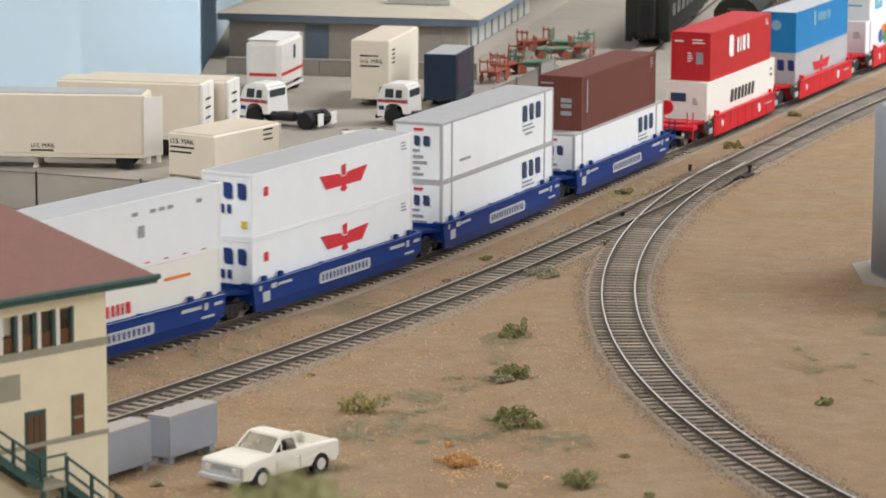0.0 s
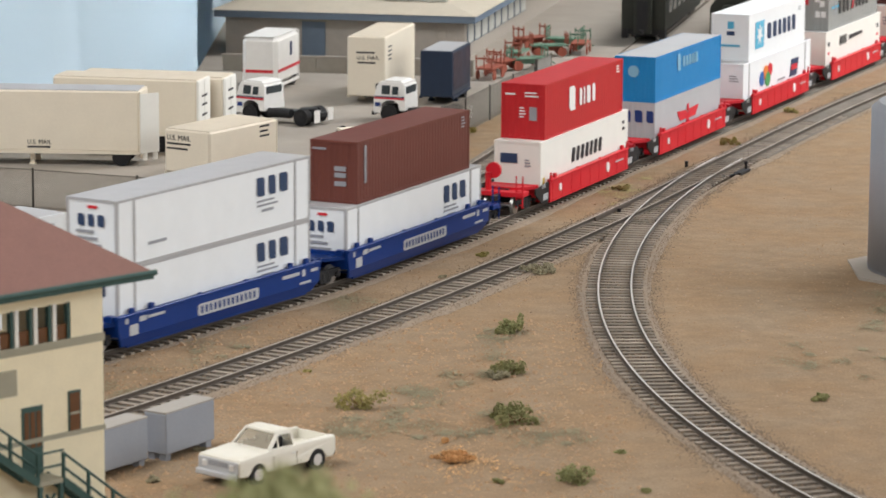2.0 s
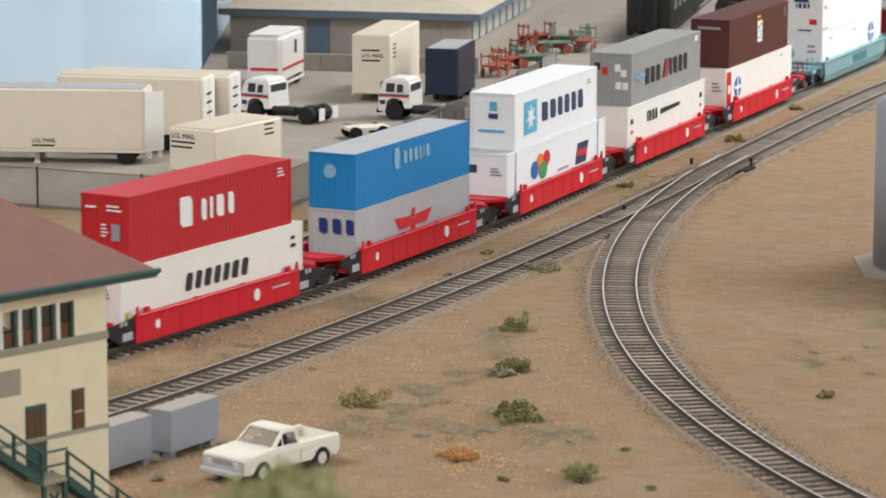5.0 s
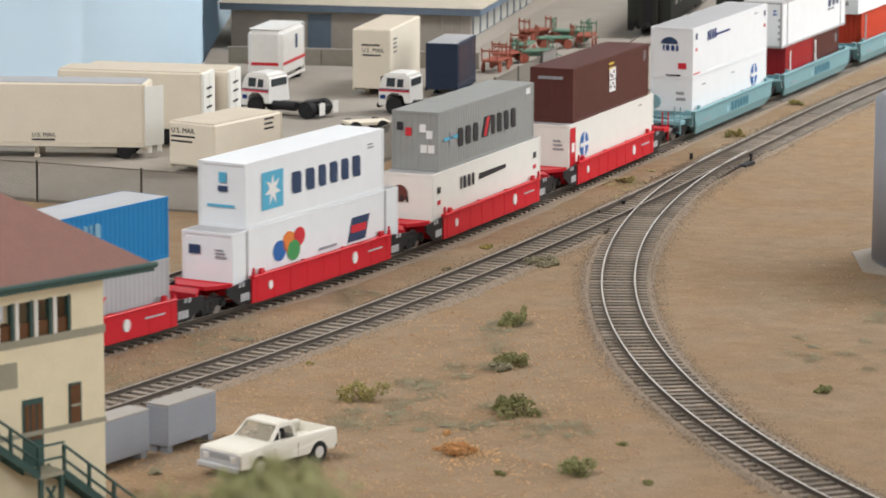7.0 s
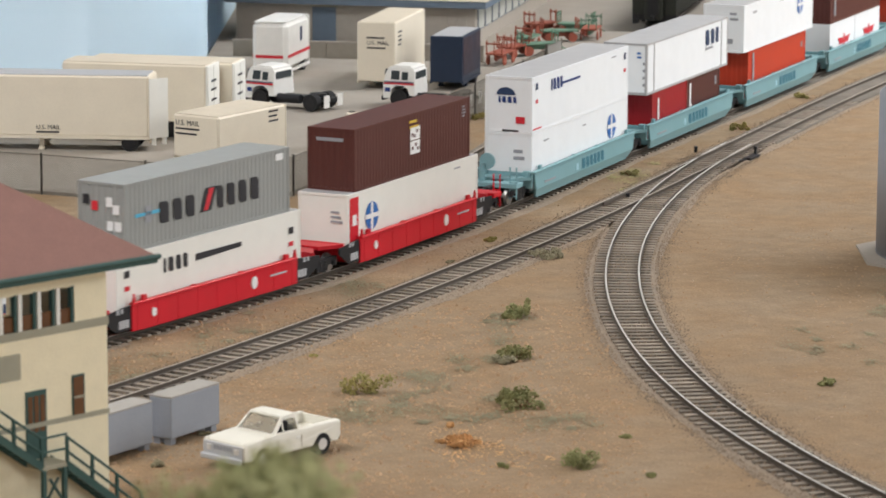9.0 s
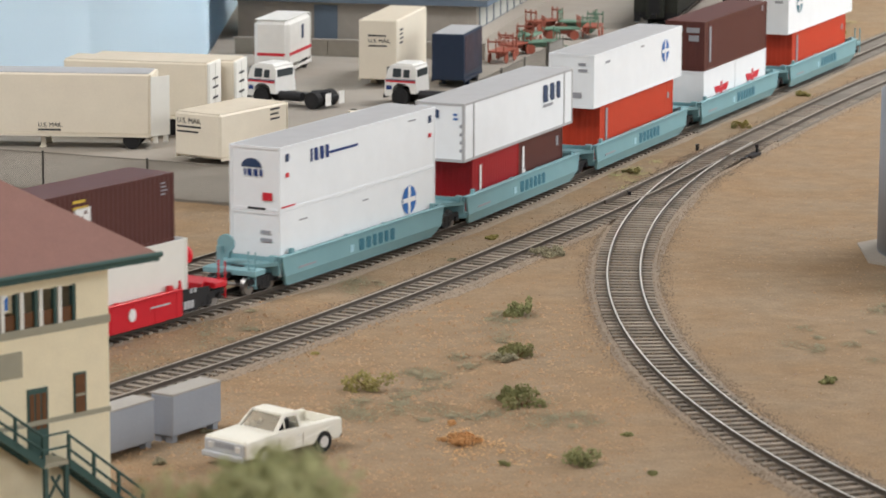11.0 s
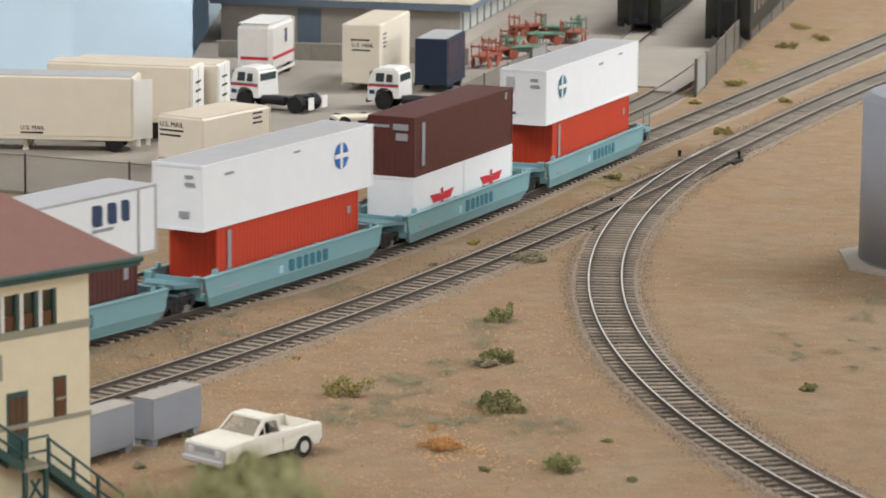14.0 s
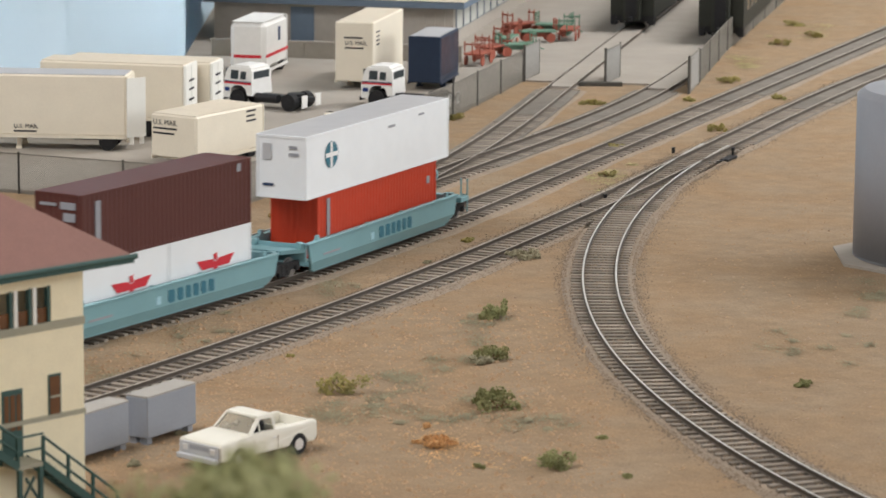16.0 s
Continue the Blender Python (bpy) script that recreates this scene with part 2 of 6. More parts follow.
def lay_track(name, line, label, near=(0, 0), dark=False, paved=False, dusty=None):
    """Rails with bright heads, ties and a ballast bed. near: the stretch with ties of their own."""
    track = thing(name, Matrix(), label, "railway track", kind="structure")
    for side in (-1, 1):
        o = side * 0.755
        b = B()
        sweep(b, line, line.lo, line.hi, [(o - 0.06, RAIL - 0.2), (o + 0.06, RAIL - 0.2), (o + 0.025, RAIL - 0.17), (o + 0.045, RAIL - 0.06),
                                          (o + 0.045, RAIL - 0.012), (o - 0.045, RAIL - 0.012), (o - 0.045, RAIL - 0.06), (o - 0.025, RAIL - 0.17)])
        rail = part("rail", b, M["rail_side"], track)
        b = B()
        sweep(b, line, line.lo, line.hi, [(o - 0.042, RAIL - 0.011), (o + 0.042, RAIL - 0.011), (o + 0.036, RAIL), (o - 0.036, RAIL)])
        part("rail_head", b, M["rail_dull" if dark else "rail_head"], rail, "dull worn rail head" if dark else "shiny worn rail head")
    bed = B()
    edge = 0.9 if paved else 1.95
    sweep(bed, line, line.lo, line.hi, [(-edge, GROUND - 0.1), (edge, GROUND - 0.1), (edge - 0.1 if paved else 1.55, GROUND + 0.055), (0.1 - edge if paved else -1.55, GROUND + 0.055)])
    part("ballast_bed", bed, M["concrete" if paved else "ballast"], track, "flush concrete paving" if paved else "grey crushed stone ballast")
    # between the ties the bed's colour carries their shade; paved stretches stay plain
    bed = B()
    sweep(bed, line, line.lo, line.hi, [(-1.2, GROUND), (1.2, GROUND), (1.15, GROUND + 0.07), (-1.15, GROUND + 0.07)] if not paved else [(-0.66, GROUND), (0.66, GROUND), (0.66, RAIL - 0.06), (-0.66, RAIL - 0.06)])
    part("track_bed", bed, M["concrete" if paved else "gap"], track, "paving between the rails" if paved else "bed darkened for the shade between the ties")
    if dusty:
        for o, w in ((0, 0.68), (-1.12, 0.3), (1.12, 0.3)):
            bed = B()
            start = dusty[0] + 9 + o * 3
            sweep(bed, line, start, dusty[1], [(o - w, GROUND), (o + w, GROUND), (o + w, RAIL - 0.19), (o - w, RAIL - 0.19)])
            part("dust_fill", bed, M["dust"], track, "grey dust over the ties")
            bed = B()
            sweep(bed, line, dusty[0] - 8 + o * 2, start, [(o - w, GROUND), (o + w, GROUND), (o + w, RAIL - 0.235), (o - w, RAIL - 0.235)])
            part("dust_fill", bed, M["dust"], track, "grey dust between the ties")
    rest = B()
    s, made = line.lo, 0
    while s < line.hi and not paved:
        p, h = line(s)
        jit = random.uniform(-0.025, 0.025)
        if near[0] <= s <= near[1] and made < 300:
            ob = new("tie", TIE_MESH)
            ob.parent = track
            ob.matrix_basis = at(p.x, p.y, RAIL - 0.2, math.degrees(h) + jit * 30)
            made += 1
        else:
            u = Vector((math.cos(h), math.sin(h)))
            w = Vector((-u.y, u.x))
            c = [(p + u * a * 0.12 + w * e * 1.28, z) for a in (-1, 1) for e in (-1, 1) for z in (RAIL - 0.4, RAIL - 0.2)]
            v = [rest.verts.new((q.x, q.y, z)) for q, z in c]
            for f in ((0, 4, 5, 1), (2, 3, 7, 6), (0, 1, 3, 2), (4, 6, 7, 5), (1, 5, 7, 3)):
                rest.faces.new([v[i] for i in f])
        s += 0.66
    if rest.verts:
        tagged(part("distant_ties", rest, M["tie"], track, "weathered wooden ties"), kind="stuff")
    else:
        rest.free()
    return track


# ---- ground ----
def ground_height(x, y):
    v = Vector((x * 0.11, y * 0.11, 0.3))
    return GROUND + 0.10 * noise.noise(v) + 0.035 * noise.noise(v * 6)


def build_ground():
    bm = B()
    xs = [-330, -260, -200, -150, -110, -80, -60, -45] + [-38 + 0.8 * k for k in range(96)] + [42, 50, 62, 80, 110, 150, 200, 250]
    ys = [-25, 10, 40, 60, 75, 86, 94] + [100 + 0.9 * k for k in range(190)] + [275, 290, 310, 340, 380, 420]
    grid = [[bm.verts.new((x, y, ground_height(x, y))) for x in xs] for y in ys]
    for a, b in zip(grid, grid[1:]):
        for k in range(len(xs) - 1):
            bm.faces.new((a[k], a[k + 1], b[k + 1], b[k]))
    for f in bm.faces:
        f.smooth = True
    ob = part("ground", bm, M["dirt"])
    tagged(ob, "tan sandy desert dirt with pebbles and dry grass", "ground", kind="structure")


build_ground()


# ---- freight containers ----
def strip(parent, name, x, z, w, h, mat, y, face="side", depth=0.012):
    """A thin patch of lettering on a side (x, z) or on the near end (y, z)."""
    b = B()
    if face == "side":
        box(b, x, x + w, y - depth, y + 0.002, z, z + h)
    else:
        box(b, y - depth, y + 0.002, x - w, x, z, z + h)
    return part(name, b, M[mat], parent)


def blocks(parent, name, x, z, widths, h, mat, y, gap=0.16, face="side", slant=0.0):
    """A word as a row of plain upright bars, one for each letter."""
    u = x
    for k, w in enumerate(widths):
        w *= h
        a, e = 0.1 * w, 0.86 * w
        c = min(0.16 * h, 0.3 * w)
        shape = [(a + c, 0), (e, 0), (e, h - c), (e - c, h), (a, h), (a, c)]
        b = B()
        if face == "side":
            prism(b, [(u + q + slant * r, z + r) for q, r in shape], "y", y - 0.014, y + 0.002)
        else:
            prism(b, [(u - q, z + r) for q, r in shape], "x", y - 0.014, y + 0.002)
        part(name, b, M[mat], parent)
        u += (w + gap * h) * (1 if face == "side" else -1)


def emblem(parent, x, z, r, mat, y, cross="ink_white"):
    """A round railway emblem with a cross."""
    b = B()
    n = 20
    prism(b, [(x + r * math.cos(2 * math.pi * k / n), z + r * math.sin(2 * math.pi * k / n)) for k in range(n)], "y", y - 0.012, y + 0.002)
    e = part("emblem", b, M[mat], parent)
    b = B()
    prism(b, [(x - r * 0.18 + r * 0.34 * i, z - r * 0.95) for i in (0, 1)] + [(x + r * 0.16, z + r * 0.95), (x - r * 0.18, z + r * 0.95)], "y", y - 0.02, y - 0.012)
    for k in (-1, 1):
        prism(b, [(x + k * r * 0.16, z - r * 0.16), (x + k * r * 0.95, z - r * 0.16), (x + k * r * 0.95, z + r * 0.16), (x + k * r * 0.16, z + r * 0.16)], "y", y - 0.02, y - 0.012)
    part("cross", b, M[cross], e)


def wings(parent, x, z, w, h, mat, y, head=True):
    """A winged emblem: two swept wings, a body and a small head."""
    b = B()
    prism(b, [(x - w / 2, z + h * 0.62), (x - w * 0.36, z + h * 0.12), (x + w * 0.36, z + h * 0.12), (x + w / 2, z + h * 0.62), (x + w * 0.08, z + h * 0.55),
              (x + w * 0.05, z + h * 0.42), (x - w * 0.05, z + h * 0.42), (x - w * 0.08, z + h * 0.55)], "y", y - 0.014, y + 0.002)
    e = part("winged_emblem", b, M[mat], parent)
    b = B()
    prism(b, [(x - w * 0.03, z + h * 0.46), (x + w * 0.04, z + h * 0.46), (x + w * 0.04, z + h * 0.85), (x - w * 0.05, z + h * 0.8)], "y", y - 0.016, y)
    prism(b, [(x - w * 0.04, z + h * 0.12), (x - w * 0.07, z - h * 0.02), (x, z - h * 0.1), (x + w * 0.07, z - h * 0.02), (x + w * 0.04, z + h * 0.12)], "y", y - 0.016, y)
    part("head_and_tail", b, M[mat if head else "ink_grey"], e)


def container(name, length, height, mat, label, width=2.6, roof=None, ribs=False, posts=None, group="containers on the train", door=False):
    """A box with corner posts, rails, castings, panels. Origin under its middle; the near side is -y, the near end -x."""
    c = thing(name, Matrix(), label, "container", group)
    L, W, H = length / 2, width / 2, height
    rail = posts or mat
    if ribs:
        def sheet(length_, place):
            bb = B()
            n = int(length_ / 0.30)
            step = length_ / n
            line = []
            for k in range(n):
                line += [(k * step, 0), (k * step + step * 0.25, 0), (k * step + step * 0.40, 0.016), (k * step + step * 0.85, 0.016)]
            line.append((length_, 0))
            lo = [bb.verts.new(place(u, d, 0.12)) for u, d in line]
            hi = [bb.verts.new(place(u, d, H - 0.1)) for u, d in line]
            for k in range(len(line) - 1):
                bb.faces.new((lo[k], lo[k + 1], hi[k + 1], hi[k]))
            return bb
        for s in (-1, 1):
            part("side_panel", sheet(length - 0.28, lambda u, d, z: (-L + 0.14 + u, s * (W - 0.02 - d), z)), M[mat], c)
            part("end_panel", sheet(width - 0.28, lambda u, d, z: (s * (L - 0.02 - d), -W + 0.14 + u, z)), M[mat], c)
        part("body", box(B(), -L + 0.09, L - 0.09, -W + 0.09, W - 0.09, 0.1, H - 0.06), M[mat], c)
    else:
        part("body", box(B(), -L + 0.03, L - 0.03, -W + 0.02, W - 0.02, 0.1, H - 0.04, 0.02), M[mat], c)
    part("roof", box(B(), -L + 0.06, L - 0.06, -W + 0.05, W - 0.05, H - 0.05, H + 0.004, 0.01), M[roof or mat], c)
    for sx in (-1, 1):
        for sy in (-1, 1):
            b = B()
            x, y = sx * (L - 0.07), sy * (W - 0.07)
            box(b, x - 0.07, x + 0.07, y - 0.07, y + 0.07, 0.0, H, 0.015)
            part("corner_post", b, M[rail], c)
    for sy in (-1, 1):
        y = sy * (W - 0.04)
        part("top_rail", box(B(), -L + 0.14, L - 0.14, y - 0.04, y + 0.04, H - 0.11, H - 0.002), M[rail], c)
        part("bottom_rail", box(B(), -L + 0.14, L - 0.14, y - 0.04, y + 0.04, 0.0, 0.13), M[rail], c)
    for sx in (-1, 1):
        x = sx * (L - 0.04)
        part("end_rail", box(B(), x - 0.04, x + 0.04, -W + 0.14, W - 0.14, H - 0.12, H - 0.002), M[rail], c)
        part("end_sill", box(B(), x - 0.04, x + 0.04, -W + 0.14, W - 0.14, 0.0, 0.14), M[rail], c)
    if door:
        for k in (-0.9, -0.35, 0.35, 0.9):
            part("lock_rod", cylinder(B(), (-L - 0.03, k, 0.15), (-L - 0.03, k, H - 0.15), 0.03, 6), M[rail], c)
    c["half"] = (L, W, H)
    return c


BOXES = {}


def put(ob, key, level, shift=0.0):
    """Remember a load: the car that carries it, its height above the datum, and its place along the car."""
    BOXES.setdefault(key, []).append((ob, level, shift))
    return ob


FT = 0.3048
L48, L45, L40, L20 = 48 * FT, 45 * FT, 40 * FT, 20 * FT
HC, STD = 2.9, 2.6
FLOOR = 0.35


def posted(ob, mat="roof_grey", inset=1.22):
    """Side posts at the 40-foot lifting points."""
    L, W, H = ob["half"]
    for sx in (-1, 1):
        part("side_post", box(B(), sx * (L - inset) - 0.06, sx * (L - inset) + 0.06, -W - 0.012, -W + 0.03, 0.1, H - 0.02), M[mat], ob)


def data_lines(ob, x, z, w, n, mat="ink_grey", face="side", h=0.07):
    L, W, H = ob["half"]
    for k in range(n):
        strip(ob, "small_lettering", x, z - k * h * 2.2, w * (0.7 + 0.3 * ((k * 7) % 3) / 2), h, mat, -W if face == "side" else -L, face)


def build_loads():
    # blue cars
    c = put(container("container", L48, HC, "white", "white 48-foot refrigerated container with grey roof, upper of two", roof="roof_grey"), "A1", 1, 0.5)
    for x in (1.2, 2.4, 3.0, 3.6, 5.6):
        strip(c, "vent_plate", x, 2.25, 0.35, 0.16, "ink_grey", -1.3)
    strip(c, "inspection_hatch", 1.6, 1.3, 0.4, 0.5, "ink_grey", -1.3)
    for k in range(9):
        strip(c, "clearance_mark", -4.5 + k * 1.3, 0.16, 0.3, 0.05, "ink_red", -1.3)
    c = put(container("container", L45, HC, "cream", "cream white 45-foot container with orange lettering, lower of two"), "A1", 0, 0.9)
    blocks(c, "name_block", -2.6, 1.15, (0.8, 0.8, 0.8, 0.8, 0.5, 0.5, 0.4, 0.8), 0.5, "ink_red", -1.3)
    strip(c, "small_lettering", 2.9, 2.1, 1.8, 0.14, "ink_orange", -1.3)
    for lv in (1, 0):
        c = put(container("container", L48, HC, "white", "white 48-foot container with red winged emblem and blue end lettering", roof="roof_grey"), "A2", lv)
        wings(c, 0.75 if lv else 0.85, 1.15 if lv else 1.3, 4.4, 1.35, "ink_red", -1.3)
        blocks(c, "initial_block", 0.95, 1.75, (0.85, 0.85, 0.8), 0.72, "ink_blue", -L48 / 2, face="end")
        blocks(c, "number_block", 0.35, 1.1, (0.7, 0.7), 0.4, "ink_blue", -L48 / 2, face="end")
        strip(c, "end_notice", -0.75, 0.5, 0.3, 0.3, "ink_yellow", -L48 / 2, "end")
        strip(c, "door_mark", -6.3, 1.8, 0.35, 0.4, "ink_red", -1.3)
        data_lines(c, 6.2, 2.5, 0.5, 3)
    for key, lv in (("A3", 1), ("A3", 0), ("A4", 0)):
        c = put(container("container", L48, HC, "white", "white 48-foot container with grey posts and dark blue initials", roof="roof_grey", posts="roof_grey"), key, lv)
        posted(c)
        blocks(c, "initial_block", 2.95, 1.6, (0.95, 0.85, 1.0), 0.85, "ink_slate", -1.3)
        data_lines(c, 3.05, 1.35, 1.9, 2, "ink_grey", h=0.09)
        data_lines(c, 3.4, 0.9, 1.3, 1, "ink_grey", h=0.12)
        strip(c, "small_lettering", -5.1, 0.75, 1.3, 0.13, "ink_grey", -1.3)
        blocks(c, "initial_block", 0.75, 1.75, (0.9, 0.8, 0.9), 0.5, "ink_slate", -L48 / 2, face="end")
        data_lines(c, 0.8, 1.45, 1.3, 5, "ink_grey", "end", 0.13)
        strip(c, "end_flash", 0.2, 2.5, 0.5, 0.12, "ink_red", -L48 / 2, "end")
    c = put(container("container", L40, HC, "brown", "brown 40-foot corrugated container stacked on a white one", 2.45, ribs=True), "A4", 1)
    strip(c, "code_column", -5.35, 0.9, 0.2, 1.75, "ink_grey", -1.225)
    for z, w in ((1.5, 0.6), (1.2, 0.6), (0.8, 0.6)):
        strip(c, "end_plate", -0.05, z, w, 0.22, "ink_grey", -L40 / 2, "end")
    data_lines(c, 1.1, 2.45, 1.0, 1, "ink_grey", "end", 0.1)
    data_lines(c, 5.1, 2.6, 0.5, 4)
    # red cars
    c = put(container("container", L40, HC, "red", "red 40-foot corrugated container with white initials", 2.45, ribs=True, roof="red"), "B1", 1)
    blocks(c, "name_block", -2.55, 1.05, (0.9,), 1.3, "ink_white", -1.225)
    blocks(c, "name_block", -0.9, 1.15, (0.5, 0.3, 0.75, 0.6), 0.95, "ink_white", -1.225, gap=0.18)
    data_lines(c, 1.0, 2.3, 0.8, 1, "ink_white", "end", 0.09)
    data_lines(c, -0.1, 2.4, 0.9, 2, "ink_white", "end", 0.08)
    strip(c, "end_plate", -0.35, 1.0, 0.42, 0.7, "ink_grey", -L40 / 2, "end")
    data_lines(c, 0.2, 1.6, 0.35, 4, "ink_white", "end", 0.07)
    data_lines(c, 5.0, 2.55, 0.5, 3, "ink_white")
    c = put(container("container", L45, HC, "cream", "cream white 45-foot container with black slanted lettering"), "B1", 0)
    blocks(c, "name_block", -2.3, 1.2, (0.8, 0.72, 0.8, 0.75, 0.7, 0.8, 0.78), 0.76, "ink_black", -1.3, slant=0.25)
    strip(c, "end_plate", 0.95, 1.75, 0.95, 0.5, "ink_slate", -L45 / 2, "end")
    data_lines(c, -0.4, 1.9, 0.35, 3, "ink_grey", "end")
    strip(c, "end_notice", -0.3, 0.3, 0.35, 0.16, "ink_yellow", -L45 / 2, "end")
    data_lines(c, 5.9, 2.2, 0.45, 2, "ink_black", h=0.16)
    strip(c, "door_mark", -6.5, 0.5, 0.2, 0.5, "ink_yellow", -1.3)
    c = put(container("container", L40, STD, "sky_blue", "sky blue 40-foot container with pale lettering and grey roof", 2.45, ribs=True, roof="pale_grey"), "B2", 1)
    blocks(c, "name_block", -1.2, 1.5, (0.75, 0.75, 0.75, 0.5, 0.3, 0.75), 0.62, "ink_pale", -1.225)
    blocks(c, "company_mark", -2.2, 1.35, (0.7,), 1.0, "ink_pale", -1.225)
    b = B()
    cylinder(b, (-L40 / 2 - 0.012, 0.1, 1.75), (-L40 / 2, 0.1, 1.75), 0.33, 16)
    part("round_mark", b, M["ink_pale"], c)
    c = put(container("container", L40, STD, "pale_grey", "pale grey 40-foot container with red winged emblem", 2.45, ribs=True), "B2", 0)
    wings(c, -0.1, 0.85, 4.0, 1.2, "ink_red", -1.225)
    blocks(c, "initial_block", 0.75, 1.45, (0.85, 0.85, 0.8), 0.7, "ink_blue", -L40 / 2, face="end")
    c = put(container("container", L40, HC, "white", "white 40-foot container with blue star square and dark lettering", 2.45), "B3", 1)
    b = B()
    prism(b, [(-4.75, 0.62), (-2.95, 0.62), (-2.95, 2.3), (-4.75, 2.3)], "y", -1.237, -1.22)
    sq = part("star_square", b, M["ink_azure"], c, "azure square with a white star")
    b = B()
    prism(b, [(-3.85 + (0.68 if k % 2 == 0 else 0.28) * math.sin(math.pi * k / 7), 1.46 + (0.72 if k % 2 == 0 else 0.3) * math.cos(math.pi * k / 7)) for k in range(14)], "y", -1.247, -1.237)
    part("star", b, M["ink_white"], sq)
    blocks(c, "name_block", -2.3, 1.0, (1.1, 1.0, 0.85, 0.9, 0.85, 0.95), 0.98, "ink_slate", -1.225, gap=0.16)
    strip(c, "end_mark", 0.15, 2.0, 0.4, 0.45, "ink_azure", -L40 / 2, "end")
    strip(c, "end_mark", 0.2, 1.6, 0.5, 0.25, "ink_slate", -L40 / 2, "end")
    strip(c, "end_stripe", 0.75, 0.9, 1.4, 0.12, "ink_azure", -L40 / 2, "end")
    data_lines(c, 4.6, 2.3, 0.6, 2)
    c = put(container("container", L48, HC, "white", "white 48-foot container with a cluster of coloured discs", roof="roof_grey"), "B3", 0)
    posted(c)
    for x, z, r, m in ((-3.4, 1.55, 0.55, "ink_sfblue"), (-2.6, 1.85, 0.55, "ink_orange"), (-1.7, 1.95, 0.5, "ink_red"), (-2.2, 1.4, 0.55, "ink_green")):
        b = B()
        n = 16
        prism(b, [(x + r * math.cos(2 * math.pi * k / n), z + r * 0.85 * math.sin(2 * math.pi * k / n)) for k in range(n)], "y", -1.312 - 0.01 * (m == "ink_green"), -1.29)
        part("coloured_disc", b, M[m], c)
    b = B()
    prism(b, [(2.6, 0.95), (4.2, 0.95), (4.6, 2.05), (3.0, 2.05)], "y", -1.312, -1.29)
    e = part("company_emblem", b, M["ink_slate"], c)
    strip(e, "red_flash", 2.9, 1.35, 1.4, 0.35, "ink_red", -1.312)
    strip(c, "grey_script", 0.0, 1.0, 1.6, 0.12, "ink_grey", -1.3)
    strip(c, "end_plate", 0.95, 1.9, 0.6, 0.4, "ink_slate", -L48 / 2, "end")
    data_lines(c, -0.4, 2.1, 0.6, 3, "ink_grey", "end")
    c = put(container("container", L40, HC, "box_grey", "grey 40-foot container with dark lettering", 2.45, ribs=True), "B4", 1)
    blocks(c, "name_block", -3.75, 0.9, (0.9, 0.85, 0.85), 0.92, "ink_black", -1.225)
    b = B()
    prism(b, [(-0.75, 0.95), (0.05, 0.95), (0.5, 1.95), (-0.35, 1.95)], "y", -1.24, -1.22)
    e = part("company_emblem", b, M["ink_black"], c)
    b = B()
    prism(b, [(-0.5, 1.0), (-0.2, 1.0), (0.25, 1.9), (-0.1, 1.9)], "y", -1.25, -1.24)
    part("red_flash", b, M["ink_red"], e)
    blocks(c, "name_block", 0.45, 0.95, (0.6, 0.75, 0.75, 0.8), 0.98, "ink_black", -1.225)
    strip(c, "blue_flash", -5.4, 1.4, 1.7, 0.15, "ink_azure", -1.225)
    strip(c, "dark_mark", -4.7, 1.1, 0.45, 0.7, "ink_grey", -1.225)
    for y, z, m in ((0.95, 1.95, "ink_black"), (0.5, 1.7, "ink_red"), (-0.25, 1.9, "ink_white"), (-0.6, 1.6, "ink_white"), (-0.3, 0.9, "ink_white"), (-0.7, 0.9, "ink_white")):
        strip(c, "end_plate", y, z, 0.33, 0.4, m, -L40 / 2, "end")
    data_lines(c, 5.0, 2.4, 0.8, 1, "ink_white", h=0.3)
    c = put(container("container", L45, HC, "cream", "cream white 45-foot container with a black stripe and lettering", roof="roof_grey"), "B4", 0)
    blocks(c, "initial_block", -3.55, 1.7, (0.35, 0.75, 0.7, 0.6), 0.62, "ink_black", -1.3)
    b = B()
    prism(b, [(-1.2, 1.85), (2.2, 1.95), (2.2, 2.15), (-1.2, 2.15)], "y", -1.312, -1.29)
    part("black_stripe", b, M["ink_black"], c)
    for x in (-6.3, 5.9):
        data_lines(c, x, 1.9, 0.5, 1, "ink_black", h=0.3)
        data_lines(c, x, 1.35, 0.5, 1, "ink_red", h=0.2)
    b = B()
    cylinder(b, (-L45 / 2 - 0.012, 0.45, 1.9), (-L45 / 2, 0.45, 1.9), 0.42, 14)
    part("round_mark", b, M["brown"], c)
    blocks(c, "initial_block", 0.9, 1.5, (0.4, 0.8, 0.8, 0.6), 0.3, "ink_black", -L45 / 2, face="end")
    c = put(container("container", L40, HC, "maroon", "dark maroon 40-foot corrugated container with a white code square", 2.45, ribs=True), "B5", 1)
    strip(c, "code_square", -0.4, 0.95, 1.0, 0.62, "ink_white", -1.225)
    strip(c, "code_square", -0.4, 1.62, 1.0, 0.62, "ink_white", -1.225)
    for x, z in ((-0.25, 1.15), (0.1, 1.3), (-0.3, 1.8), (0.2, 1.95), (0.3, 1.1), (-0.05, 1.72)):
        strip(c, "square_mark", x, z, 0.16, 0.16, "maroon", -1.237)
    data_lines(c, -0.5, 2.45, 1.1, 2, "ink_yellow", h=0.12)
    strip(c, "end_plate", 0.75, 2.3, 1.4, 0.16, "ink_grey", -L40 / 2, "end")
    data_lines(c, 5.2, 2.5, 0.4, 4)
